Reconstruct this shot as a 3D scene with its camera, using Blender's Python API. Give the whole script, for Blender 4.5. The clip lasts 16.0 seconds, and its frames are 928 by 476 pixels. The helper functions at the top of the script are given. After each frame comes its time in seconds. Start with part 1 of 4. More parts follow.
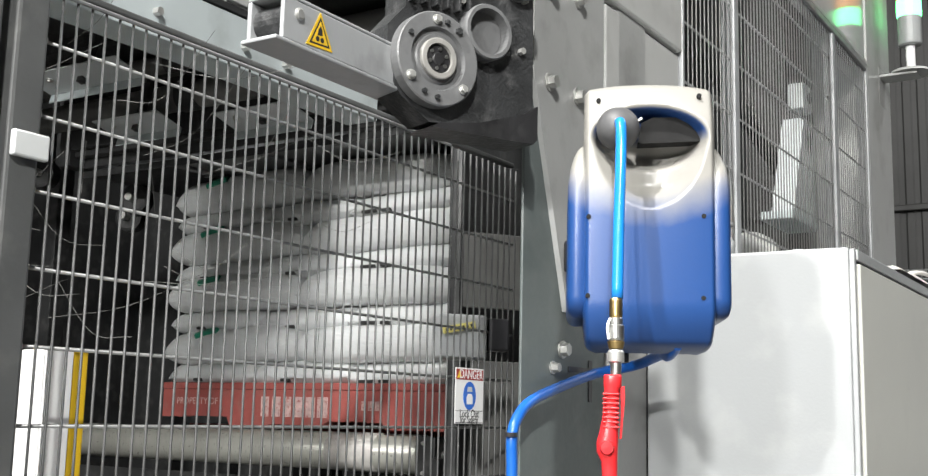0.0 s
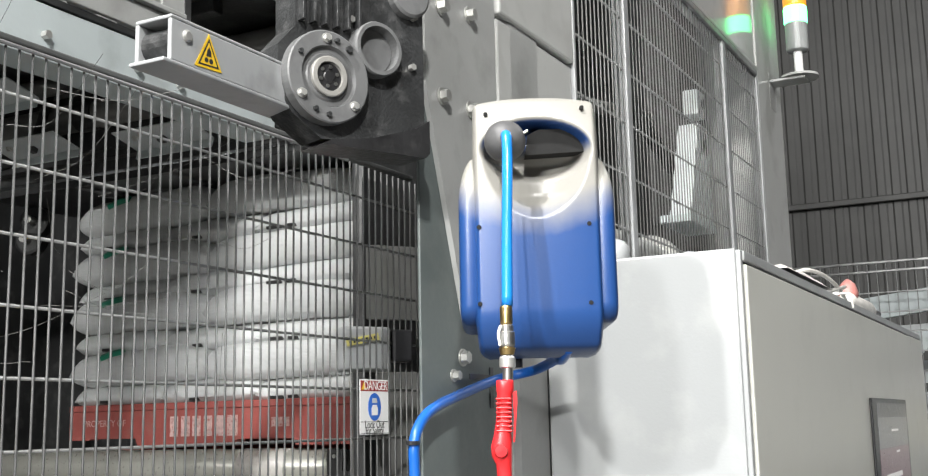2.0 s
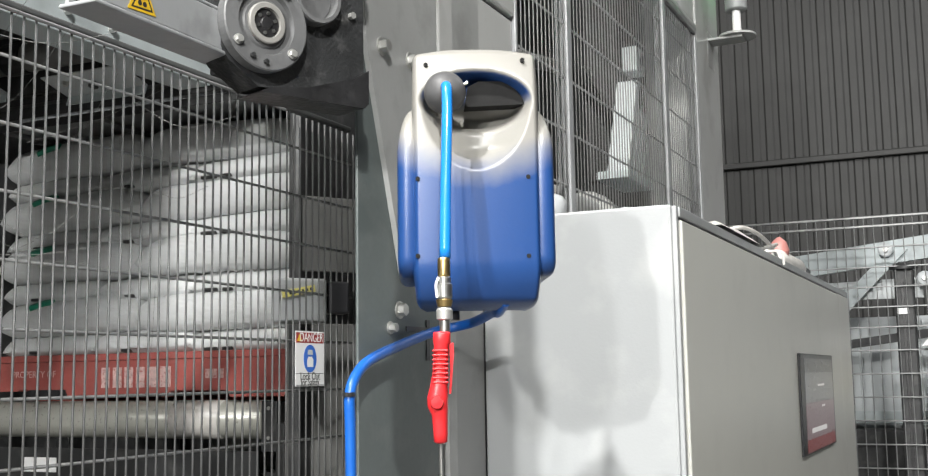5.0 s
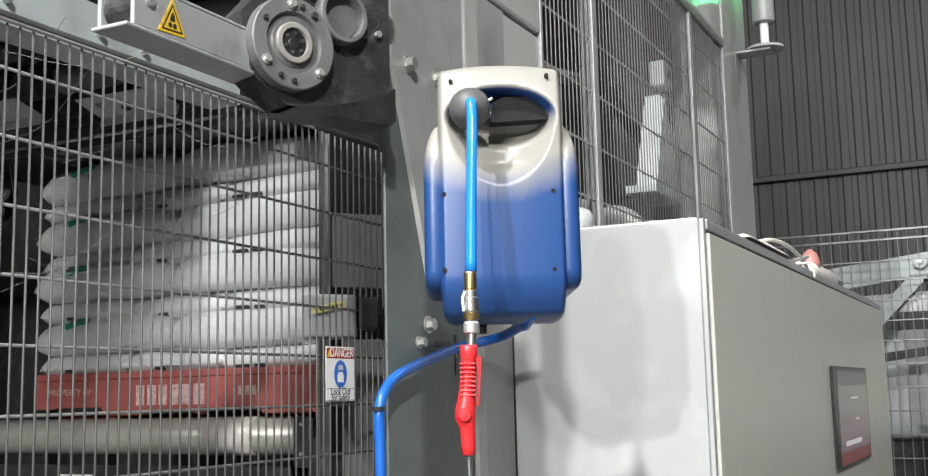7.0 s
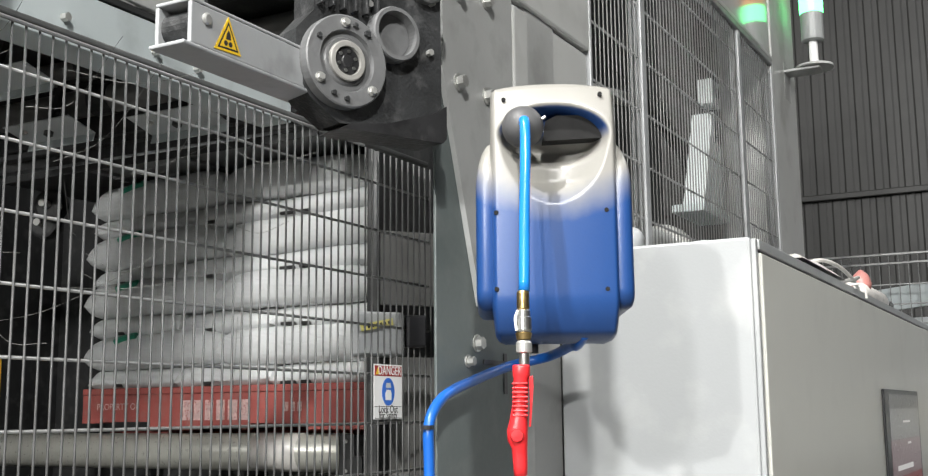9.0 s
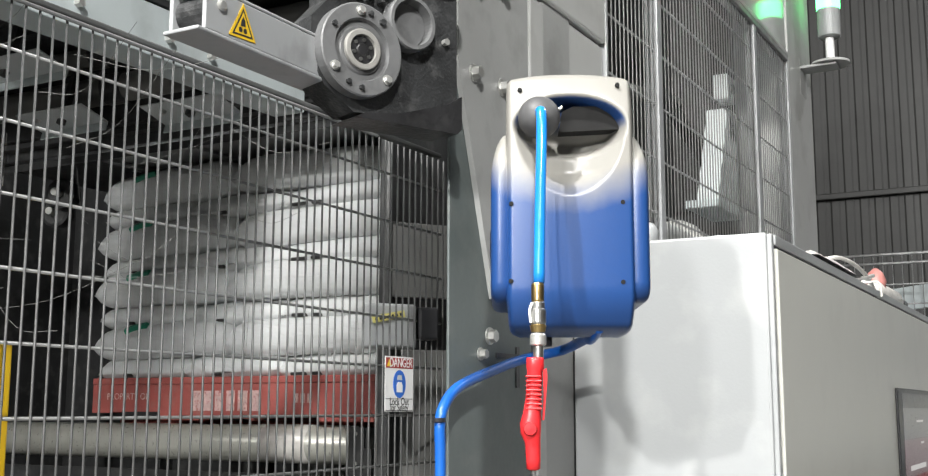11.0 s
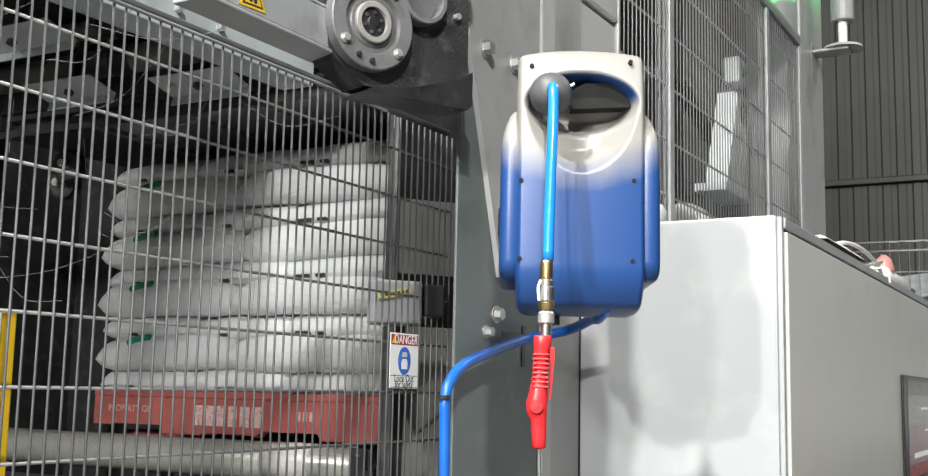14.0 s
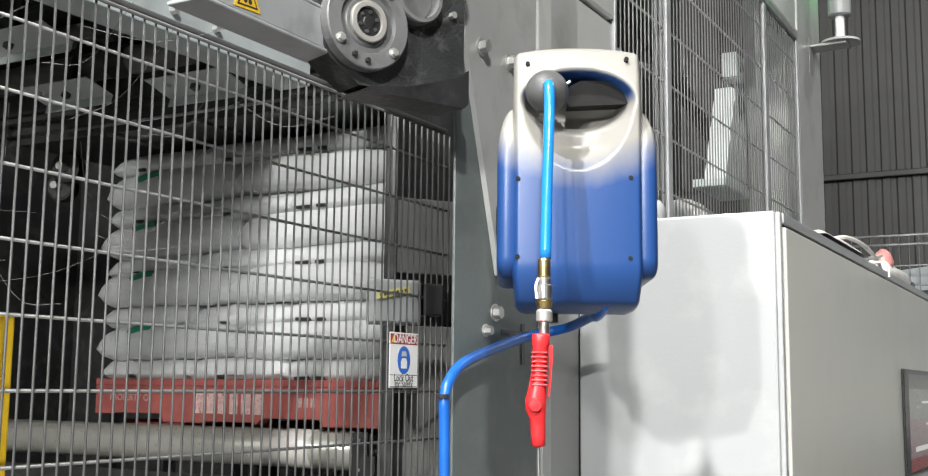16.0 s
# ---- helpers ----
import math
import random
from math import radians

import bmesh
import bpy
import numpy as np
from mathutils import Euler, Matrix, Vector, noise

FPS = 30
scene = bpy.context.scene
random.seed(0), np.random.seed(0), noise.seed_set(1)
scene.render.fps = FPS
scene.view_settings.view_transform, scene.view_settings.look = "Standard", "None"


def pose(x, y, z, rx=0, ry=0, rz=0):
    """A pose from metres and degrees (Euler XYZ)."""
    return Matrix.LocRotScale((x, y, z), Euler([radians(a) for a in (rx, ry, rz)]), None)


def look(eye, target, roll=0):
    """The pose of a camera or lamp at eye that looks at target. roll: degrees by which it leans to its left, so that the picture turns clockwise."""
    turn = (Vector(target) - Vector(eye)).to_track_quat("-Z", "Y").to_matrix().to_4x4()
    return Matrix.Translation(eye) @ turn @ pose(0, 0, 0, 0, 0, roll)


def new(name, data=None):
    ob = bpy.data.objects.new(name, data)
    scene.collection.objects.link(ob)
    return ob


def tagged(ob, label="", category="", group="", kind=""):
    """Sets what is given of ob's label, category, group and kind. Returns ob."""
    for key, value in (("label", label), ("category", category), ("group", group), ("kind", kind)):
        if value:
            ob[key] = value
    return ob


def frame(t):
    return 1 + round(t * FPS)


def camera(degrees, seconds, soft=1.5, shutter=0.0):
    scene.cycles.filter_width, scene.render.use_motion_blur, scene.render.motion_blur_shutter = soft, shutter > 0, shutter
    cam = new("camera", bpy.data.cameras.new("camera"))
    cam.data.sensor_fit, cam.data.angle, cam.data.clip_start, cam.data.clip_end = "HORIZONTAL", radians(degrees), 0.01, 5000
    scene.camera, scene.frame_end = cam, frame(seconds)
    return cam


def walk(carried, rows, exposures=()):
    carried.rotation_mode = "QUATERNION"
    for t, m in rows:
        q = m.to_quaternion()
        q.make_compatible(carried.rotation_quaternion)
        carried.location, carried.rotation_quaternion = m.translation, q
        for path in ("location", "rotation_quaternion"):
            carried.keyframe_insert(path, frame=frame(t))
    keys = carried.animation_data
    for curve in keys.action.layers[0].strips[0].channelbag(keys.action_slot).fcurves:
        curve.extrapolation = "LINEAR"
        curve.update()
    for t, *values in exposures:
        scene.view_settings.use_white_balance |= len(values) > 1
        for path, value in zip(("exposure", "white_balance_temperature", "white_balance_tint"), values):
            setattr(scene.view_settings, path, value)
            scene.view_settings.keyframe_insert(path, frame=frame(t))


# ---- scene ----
cam = camera(44.9, 16.0, soft=1.2, shutter=0.4)
PATH = [
    (0, (-0.091, 0.265, 1.628), (-1.154, 1.931, 1.937), 1.3),
    (0.5, (-0.077, 0.261, 1.631), (-1.108, 1.943, 1.962), 0.9),
    (1, (-0.053, 0.252, 1.63), (-1.021, 1.97, 1.962), -0.5),
    (1.5, (-0.04, 0.25, 1.628), (-0.982, 1.983, 1.958), -1.1),
    (2, (-0.042, 0.248, 1.625), (-0.974, 1.987, 1.952), -1.2),
    (2.5, (-0.052, 0.252, 1.622), (-0.973, 1.999, 1.934), -1.0),
    (3, (-0.05, 0.252, 1.621), (-0.952, 2.013, 1.912), -1.2),
    (3.5, (-0.025, 0.24, 1.618), (-0.831, 2.048, 1.902), -1.6),
    (4, (-0.032, 0.253, 1.617), (-0.838, 2.063, 1.887), -1.8),
    (4.2, (-0.048, 0.255, 1.622), (-0.851, 2.068, 1.877), -1.4),
    (6.5, (-0.038, 0.247, 1.618), (-0.92, 2.024, 1.874), -1.3),
    (7, (-0.033, 0.243, 1.616), (-0.92, 2.014, 1.892), -1.3),
    (7.5, (-0.031, 0.237, 1.618), (-0.933, 1.998, 1.91), -1.3),
    (8, (-0.038, 0.238, 1.617), (-0.951, 1.992, 1.919), -1.2),
    (8.5, (-0.046, 0.242, 1.618), (-0.973, 1.988, 1.923), -0.9),
    (9, (-0.051, 0.241, 1.619), (-1.0, 1.975, 1.927), -0.6),
    (11.5, (-0.065, 0.254, 1.615), (-1.032, 1.979, 1.912), 0.2),
    (12, (-0.065, 0.254, 1.615), (-1.035, 1.979, 1.907), 0.3),
    (12.5, (-0.064, 0.254, 1.615), (-1.034, 1.979, 1.903), 0.4),
    (13, (-0.064, 0.256, 1.614), (-1.034, 1.982, 1.897), 0.4),
    (13.5, (-0.07, 0.258, 1.612), (-1.044, 1.982, 1.889), 0.8),
    (14, (-0.076, 0.263, 1.611), (-1.051, 1.988, 1.876), 1.2),
    (14.5, (-0.076, 0.266, 1.61), (-1.051, 1.993, 1.867), 1.1),
    (15, (-0.073, 0.265, 1.61), (-1.047, 1.993, 1.87), 0.9),
    (15.5, (-0.07, 0.264, 1.612), (-1.043, 1.992, 1.873), 0.7),
    (16, (-0.073, 0.266, 1.612), (-1.049, 1.992, 1.874), 0.6),
]
GAIN = ((0, 0.19), (2.5, 0.19), (3.5, 0.11), (4.2, 0.06), (6.5, -0.04), (7, -0.05), (8.5, -0.02), (9.2, 0.01), (11.5, 0.09), (13, 0.08), (14.5, 0.12), (16, 0.12))
walk(cam, [(t, look(eye, target, roll)) for t, eye, target, roll in PATH], GAIN)

# ---- light ----
world = bpy.data.worlds.new("world")
scene.world = world
world.use_nodes = True
world.node_tree.nodes["Background"].inputs[0].default_value = (0.8, 0.9, 1.0, 1)
world.node_tree.nodes["Background"].inputs[1].default_value = 0.1


def area_lamp(name, eye, target, power, size, colour=(1, 1, 1)):
    data = bpy.data.lights.new(name, "AREA")
    data.energy, data.size, data.color = power, size, colour
    data.shape = "DISK"
    ob = new(name, data)
    ob.matrix_world = look(eye, target)
    return ob


OVER = (1.9, -3.0, 5.6)
STEEP = (-1.5, -2.6, 8.0)
FAR = (-0.25, -6.5, 4.2)
area_lamp("high_bay_over_beam", OVER, (-1.0, 2.0, 1.8), 470, 0.25, (1.0, 0.99, 0.96))
area_lamp("high_bay_steep_beam", STEEP, (-0.75, 1.9, 1.9), 1020, 0.25, (1.0, 0.99, 0.96))
area_lamp("floodlight_beam", FAR, (-1.0, 2.5, 1.9), 430, 0.2, (1.0, 0.99, 0.96))
area_lamp("high_bay_side_beam", (3.2, -4.0, 7.2), (-1.1, 2.0, 2.4), 120, 0.6, (1.0, 0.99, 0.96))
# unseen fill lamp, added to brighten the left of the bag stack
LOW = (1.4, -9.5, 5.2)
area_lamp("bag_fill_beam", LOW, (-1.8, 2.6, 1.8), 480, 0.6, (1.0, 0.99, 0.97))
# unseen overhead lamps added as general fill for the hall
for px, py, pw in ((-4.5, -3.0, 300), (2.2, 7.0, 110)):
    area_lamp("hall_fill_beam", (px, py, 7.2), (px, py, 0), pw, 0.6, (0.97, 0.98, 1.0))
# hidden lamp added above the gate, lights the stack once it slides open
shaft = area_lamp("shaft_fill_beam", (-2.45, 2.835, 4.05), (-2.45, 2.9, 2.0), 450, 1.3, (0.97, 0.99, 1.0))
shaft.data.shape, shaft.data.size_y = "RECTANGLE", 0.1


# ---- materials ----
def rgb(c):
    return (c[0], c[1], c[2], 1)


def material(name, base, rough=0.5, metal=0.0, vary=0.12, scale=6.0, bump=0.05, fine=90.0, dirt=None, dirt_amount=0.25,
             coat=0.0, by_object=0.0, spread=0.09):
    """A painted, cast or plastic surface: broad stains, fine grain, light relief."""
    m = bpy.data.materials.new(name)
    m.use_nodes = True
    nt = m.node_tree
    b = nt.nodes["Principled BSDF"]
    N, L = nt.nodes.new, nt.links.new
    co = N("ShaderNodeTexCoord")
    broad, grain = N("ShaderNodeTexNoise"), N("ShaderNodeTexNoise")
    for n, s, d in ((broad, scale, 5), (grain, fine, 3)):
        n.inputs["Scale"].default_value, n.inputs["Detail"].default_value = s, d
        L(co.outputs["Object"], n.inputs["Vector"])
    ramp = N("ShaderNodeValToRGB")
    ramp.color_ramp.elements[0].position, ramp.color_ramp.elements[1].position = 0.3, 0.72
    lo = [max(0, v * (1 - vary)) for v in base]
    hi = [min(1, v * (1 + vary)) for v in base]
    ramp.color_ramp.elements[0].color, ramp.color_ramp.elements[1].color = rgb(lo), rgb(hi)
    L(broad.outputs["Fac"], ramp.inputs["Fac"])
    out = ramp.outputs["Color"]
    if dirt:
        mask = N("ShaderNodeValToRGB")
        mask.color_ramp.elements[0].position, mask.color_ramp.elements[1].position = 0.52, 0.7
        mask.color_ramp.elements[1].color = (dirt_amount,) * 3 + (1,)
        dn = N("ShaderNodeTexNoise")
        dn.inputs["Scale"].default_value, dn.inputs["Detail"].default_value = scale * 2.7, 8
        L(co.outputs["Object"], dn.inputs["Vector"])
        L(dn.outputs["Fac"], mask.inputs["Fac"])
        mix = N("ShaderNodeMix")
        mix.data_type = "RGBA"
        mix.inputs["B"].default_value = rgb(dirt)
        L(mask.outputs["Color"], mix.inputs["Factor"])
        L(out, mix.inputs["A"])
        out = mix.outputs["Result"]
    if by_object:
        info, hsv, rm = N("ShaderNodeObjectInfo"), N("ShaderNodeHueSaturation"), N("ShaderNodeMapRange")
        rm.inputs["To Min"].default_value, rm.inputs["To Max"].default_value = 1 - by_object, 1 + by_object
        L(info.outputs["Random"], rm.inputs["Value"])
        L(rm.outputs["Result"], hsv.inputs["Value"])
        L(out, hsv.inputs["Color"])
        out = hsv.outputs["Color"]
    L(out, b.inputs["Base Color"])
    rr = N("ShaderNodeMapRange")
    rr.inputs["To Min"].default_value, rr.inputs["To Max"].default_value = max(0.03, rough - spread), min(1, rough + spread)
    L(grain.outputs["Fac"], rr.inputs["Value"])
    L(rr.outputs["Result"], b.inputs["Roughness"])
    b.inputs["Metallic"].default_value = metal
    b.inputs["Coat Weight"].default_value = coat
    if bump:
        bp = N("ShaderNodeBump")
        bp.inputs["Strength"].default_value, bp.inputs["Distance"].default_value = bump * 4, 0.002
        L(grain.outputs["Fac"], bp.inputs["Height"])
        L(bp.outputs["Normal"], b.inputs["Normal"])
    return m


def glowing(name, colour, strength, base=(0.1, 0.1, 0.1)):
    m = material(name, base, 0.3, vary=0.03)
    b = m.node_tree.nodes["Principled BSDF"]
    b.inputs["Emission Color"].default_value, b.inputs["Emission Strength"].default_value = rgb(colour), strength
    return m


# upright fence and guard wires are darker than the cross wires
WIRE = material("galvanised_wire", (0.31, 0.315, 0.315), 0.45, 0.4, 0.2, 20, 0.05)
WIRE_DARK = material("dark_grey_mesh_wire", (0.11, 0.112, 0.112), 0.5, 0.2, 0.2, 20, 0.05)
GUARD_WIRE = material("mid_grey_guard_wire", (0.2, 0.202, 0.2), 0.5, 0.2, 0.2, 20, 0.05)
POST = material("grey_post_paint", (0.085, 0.088, 0.088), 0.5, 0.0, 0.15, 8, 0.05, dirt=(0.2, 0.2, 0.19))
CLIP = material("pale_clip_plastic", (0.62, 0.64, 0.64), 0.45)
GREEN_GREY = material("green_grey_paint", (0.112, 0.133, 0.131), 0.45, 0, 0.08, 5, 0.04, dirt=(0.2, 0.21, 0.2), dirt_amount=0.3)
GREY_PLATE = material("grey_plate_paint", (0.35, 0.355, 0.35), 0.42, 0, 0.08, 4, 0.04, dirt=(0.16, 0.16, 0.15), dirt_amount=0.35)
LIGHT_PLATE = material("light_machine_panel", (0.49, 0.495, 0.485), 0.1, 0, 0.06, 3, 0.0, spread=0.03, dirt=(0.3, 0.3, 0.28), dirt_amount=0.3)
BEAM_GREY = material("mid_grey_beam_paint", (0.34, 0.35, 0.357), 0.36, 0, 0.1, 6, 0.04, dirt=(0.12, 0.12, 0.12), dirt_amount=0.35)
BLUE_GREY = material("blue_grey_paint", (0.46, 0.51, 0.52), 0.5, 0, 0.06, 4, 0.03, dirt=(0.2, 0.21, 0.21), dirt_amount=0.3)
CAST = material("dark_cast_iron_paint", (0.026, 0.027, 0.028), 0.42, 0.0, 0.35, 14, 0.2, fine=160, dirt=(0.13, 0.13, 0.13), dirt_amount=0.3)
CAST_DARK = material("black_oily_cast", (0.018, 0.018, 0.019), 0.35, 0.0, 0.3, 12, 0.12, dirt=(0.06, 0.06, 0.06), dirt_amount=0.25)
FLANGE = material("grey_flange_paint", (0.12, 0.122, 0.124), 0.38, 0.0, 0.12, 12, 0.06, dirt=(0.05, 0.05, 0.05), dirt_amount=0.4)
STEEL = material("bright_steel", (0.62, 0.62, 0.6), 0.36, 1.0, 0.12, 14, 0.05)
HUB = material("worn_hub_steel", (0.28, 0.274, 0.258), 0.4, 0.2, 0.15, 20, 0.06)
STEEL_DULL = material("dull_steel_bolt", (0.52, 0.52, 0.5), 0.42, 0.7, 0.15, 30, 0.05)
SHEET = material("brushed_gate_sheet", (0.2, 0.203, 0.203), 0.42, 0.6, 0.12, 3, 0.04, dirt=(0.26, 0.265, 0.26), dirt_amount=0.5)
BRASS = material("worn_brass", (0.62, 0.45, 0.2), 0.33, 1.0, 0.2, 40, 0.05)
# white body tone sits below the door's to offset stronger light on its front
CAB_WHITE = material("white_enamel_darkened_for_light", (0.32, 0.331, 0.337), 0.34, 0, 0.025, 2.5, 0.03, fine=160, dirt=(0.62, 0.62, 0.6), dirt_amount=0.2)
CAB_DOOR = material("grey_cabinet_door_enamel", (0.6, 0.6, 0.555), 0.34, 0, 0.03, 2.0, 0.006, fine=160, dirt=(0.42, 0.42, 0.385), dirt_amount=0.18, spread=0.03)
VOID = material("slot_and_hole_shade", (0.006, 0.006, 0.006), 0.95, 0, 0.1)
GASKET = material("black_rubber", (0.02, 0.02, 0.02), 0.6, 0, 0.1)
BALL = material("grey_rubber_ball", (0.075, 0.075, 0.077), 0.5, 0, 0.1, 20, 0.05)
BLACK = material("black_plastic", (0.022, 0.022, 0.024), 0.32, 0, 0.1, 20, 0.05)
HOSE = material("blue_air_hose", (0.012, 0.2, 0.62), 0.22, 0, 0.06, 20, 0.02, coat=0.4)
HOSE_DARK = material("deep_blue_feed_hose", (0.01, 0.1, 0.42), 0.35, 0, 0.1, 20, 0.02)
RED = material("red_gun_plastic", (0.66, 0.025, 0.03), 0.35, 0, 0.06, 30, 0.03)
PALLET_RED = material("worn_red_pallet_paint", (0.34, 0.082, 0.07), 0.7, 0, 0.2, 9, 0.2, fine=60, dirt=(0.3, 0.14, 0.12), dirt_amount=0.45, by_object=0.12)
PALLET_MARK = material("worn_white_stencil", (0.6, 0.42, 0.4), 0.75, 0, 0.25, 40, 0.1, dirt=(0.36, 0.09, 0.08), dirt_amount=0.9)
YELLOW = material("yellow_enamel", (0.78, 0.5, 0.02), 0.4, 0, 0.05)
PALE_YELLOW = material("faded_yellow_label", (0.55, 0.5, 0.16), 0.5, 0, 0.15, 30)
SIGN_WHITE = material("white_sticker", (0.8, 0.8, 0.8), 0.4, 0, 0.03)
SIGN_RED = material("red_sticker_ink", (0.3, 0.02, 0.02), 0.4, 0, 0.08)
SIGN_BLUE = material("blue_sticker_ink", (0.02, 0.13, 0.55), 0.4, 0, 0.08)
INK = material("black_ink", (0.02, 0.02, 0.02), 0.5, 0, 0.05)
GREEN_INK = material("green_bag_print", (0.01, 0.22, 0.13), 0.4, 0, 0.15)
DARK_STEEL = material("dark_machine_steel", (0.035, 0.036, 0.037), 0.5, 0.2, 0.3, 6, 0.08, dirt=(0.12, 0.12, 0.115), dirt_amount=0.4)
TUBE = material("pale_roller_tube", (0.42, 0.42, 0.38), 0.3, 0.3, 0.1, 5, 0.03, dirt=(0.3, 0.3, 0.27), dirt_amount=0.4)
TUBE_DARK = material("dull_grey_tube", (0.13, 0.13, 0.125), 0.45, 0.1, 0.2, 5, 0.05, dirt=(0.06, 0.06, 0.055), dirt_amount=0.5)
CLADDING = material("dark_wall_cladding", (0.022, 0.022, 0.021), 0.55, 0, 0.12, 1.5, 0.02, dirt=(0.04, 0.04, 0.038), dirt_amount=0.3)
CONCRETE = material("concrete_floor", (0.1, 0.098, 0.092), 0.7, 0, 0.2, 1.2, 0.1, fine=40, dirt=(0.1, 0.1, 0.095), dirt_amount=0.5)
ROOF = material("pale_roof_sheet", (0.35, 0.35, 0.34), 0.6, 0, 0.1, 1.0, 0.02)
PALE_SHEET = material("pale_translucent_sheet", (0.5, 0.53, 0.54), 0.4, 0, 0.08, 3, 0.02)
BEIGE = material("beige_box_plastic", (0.62, 0.57, 0.4), 0.45, 0, 0.05)
COBWEB = material("dusty_web", (0.16, 0.16, 0.155), 0.9, 0, 0.1, bump=0)
PAPER = material("dusty_plastic_wrap", (0.62, 0.6, 0.57), 0.3, 0, 0.15, 25, 0.1)
PINK = material("faded_red_plastic", (0.45, 0.19, 0.17), 0.4, 0, 0.15, 25, 0.05)
LENS_GREEN = glowing("green_beacon_lens", (0.1, 1.0, 0.25), 7.0, (0.05, 0.4, 0.2))
LENS_AMBER = glowing("amber_beacon_lens", (1.0, 0.35, 0.03), 0.5, (0.6, 0.25, 0.03))
LENS_RED = glowing("red_beacon_lens", (1.0, 0.1, 0.05), 0.3, (0.5, 0.04, 0.03))
BEACON_GREY = material("beacon_grey", (0.25, 0.26, 0.26), 0.4)


def bag_material():
    """Woven plastic film over powder: white, slightly glossy, fine wrinkles."""
    m = material("white_woven_bag_film", (0.6, 0.614, 0.618), 0.35, 0, 0.07, 7, 0.0, by_object=0.05, dirt=(0.5, 0.51, 0.5), dirt_amount=0.35)
    nt = m.node_tree
    N, L = nt.nodes.new, nt.links.new
    co, w = N("ShaderNodeTexCoord"), N("ShaderNodeTexNoise")
    mp = N("ShaderNodeMapping")
    mp.inputs["Scale"].default_value = (1.0, 1.0, 2.6)
    w.inputs["Scale"].default_value, w.inputs["Detail"].default_value, w.inputs["Distortion"].default_value = 11, 2.5, 1.0
    bp = N("ShaderNodeBump")
    bp.inputs["Strength"].default_value, bp.inputs["Distance"].default_value = 0.4, 0.014
    L(co.outputs["Object"], mp.inputs["Vector"])
    L(mp.outputs["Vector"], w.inputs["Vector"])
    L(w.outputs["Fac"], bp.inputs["Height"])
    L(bp.outputs["Normal"], nt.nodes["Principled BSDF"].inputs["Normal"])
    return m


BAG = bag_material()


# ---- mesh helpers ----
def finish(name, bm, mat, smooth=False):
    bmesh.ops.recalc_face_normals(bm, faces=bm.faces)
    me = bpy.data.meshes.new(name)
    bm.to_mesh(me)
    bm.free()
    if smooth:
        for p in me.polygons:
            p.use_smooth = True
    for m in (mat if isinstance(mat, (list, tuple)) else [mat]):
        me.materials.append(m)
    return me


def part(name, bm, mat, parent, label="", smooth=False, m=None):
    me = bm if isinstance(bm, bpy.types.Mesh) else finish(name, bm, mat, smooth)
    ob = new(name, me)
    ob.parent = parent
    if m is not None:
        ob.matrix_basis = m
    return tagged(ob, label)


def thing(name, label, category, at=(0, 0, 0), rz=0.0, group="", kind=""):
    ob = new(name)
    ob.matrix_basis = pose(*at, 0, 0, rz)
    return tagged(ob, label, category, group, kind)


def structure(name, bm, mat, label, smooth=False):
    return tagged(new(name, finish(name, bm, mat, smooth)), label, "", "", "structure")


def add_box(bm, lo, hi, bevel=0.0, seg=2):
    c = [(a + b) / 2 for a, b in zip(lo, hi)]
    s = [abs(b - a) for a, b in zip(lo, hi)]
    r = bmesh.ops.create_cube(bm, size=1.0, matrix=Matrix.Translation(c) @ Matrix.Diagonal((*s, 1)))
    if bevel:
        edges = {e for v in r["verts"] for e in v.link_edges}
        bmesh.ops.bevel(bm, geom=list(edges), offset=bevel, segments=seg, affect="EDGES", profile=0.5)
    return bm


def box(lo, hi, bevel=0.0, seg=2):
    return add_box(bmesh.new(), lo, hi, bevel, seg)


def add_cyl(bm, p0, p1, r0, r1=None, n=20):
    p0, p1 = Vector(p0), Vector(p1)
    d = p1 - p0
    m = Matrix.Translation((p0 + p1) / 2) @ d.to_track_quat("Z", "Y").to_matrix().to_4x4()
    bmesh.ops.create_cone(bm, cap_ends=True, segments=n, radius1=r0, radius2=r0 if r1 is None else r1, depth=d.length, matrix=m)
    return bm


def cyl(p0, p1, r0, r1=None, n=20):
    return add_cyl(bmesh.new(), p0, p1, r0, r1, n)


def turned(profile, n=32, axis="X"):
    """A solid of revolution from (distance along the axis, radius) pairs."""
    bm = bmesh.new()
    rings = []
    for a, r in profile:
        ring = []
        for i in range(n):
            c, s = math.cos(2 * math.pi * i / n) * r, math.sin(2 * math.pi * i / n) * r
            ring.append(bm.verts.new((a, c, s) if axis == "X" else (c, s, a)))
        rings.append(ring)
    for u, v in zip(rings, rings[1:]):
        for i in range(n):
            bm.faces.new((u[i], u[(i + 1) % n], v[(i + 1) % n], v[i]))
    bm.faces.new(rings[0])
    bm.faces.new(rings[-1])
    return bm


def smooth_line(pts, steps=8):
    """Catmull-Rom points through pts."""
    p = [Vector(q) for q in pts]
    p = [2 * p[0] - p[1], *p, 2 * p[-1] - p[-2]]
    out = []
    for i in range(1, len(p) - 2):
        for k in range(steps):
            t = k / steps
            a, b, c, d = p[i - 1:i + 3]
            out.append(0.5 * (2 * b + (c - a) * t + (2 * a - 5 * b + 4 * c - d) * t * t + (3 * b - a - 3 * c + d) * t ** 3))
    out.append(p[-2])
    return out


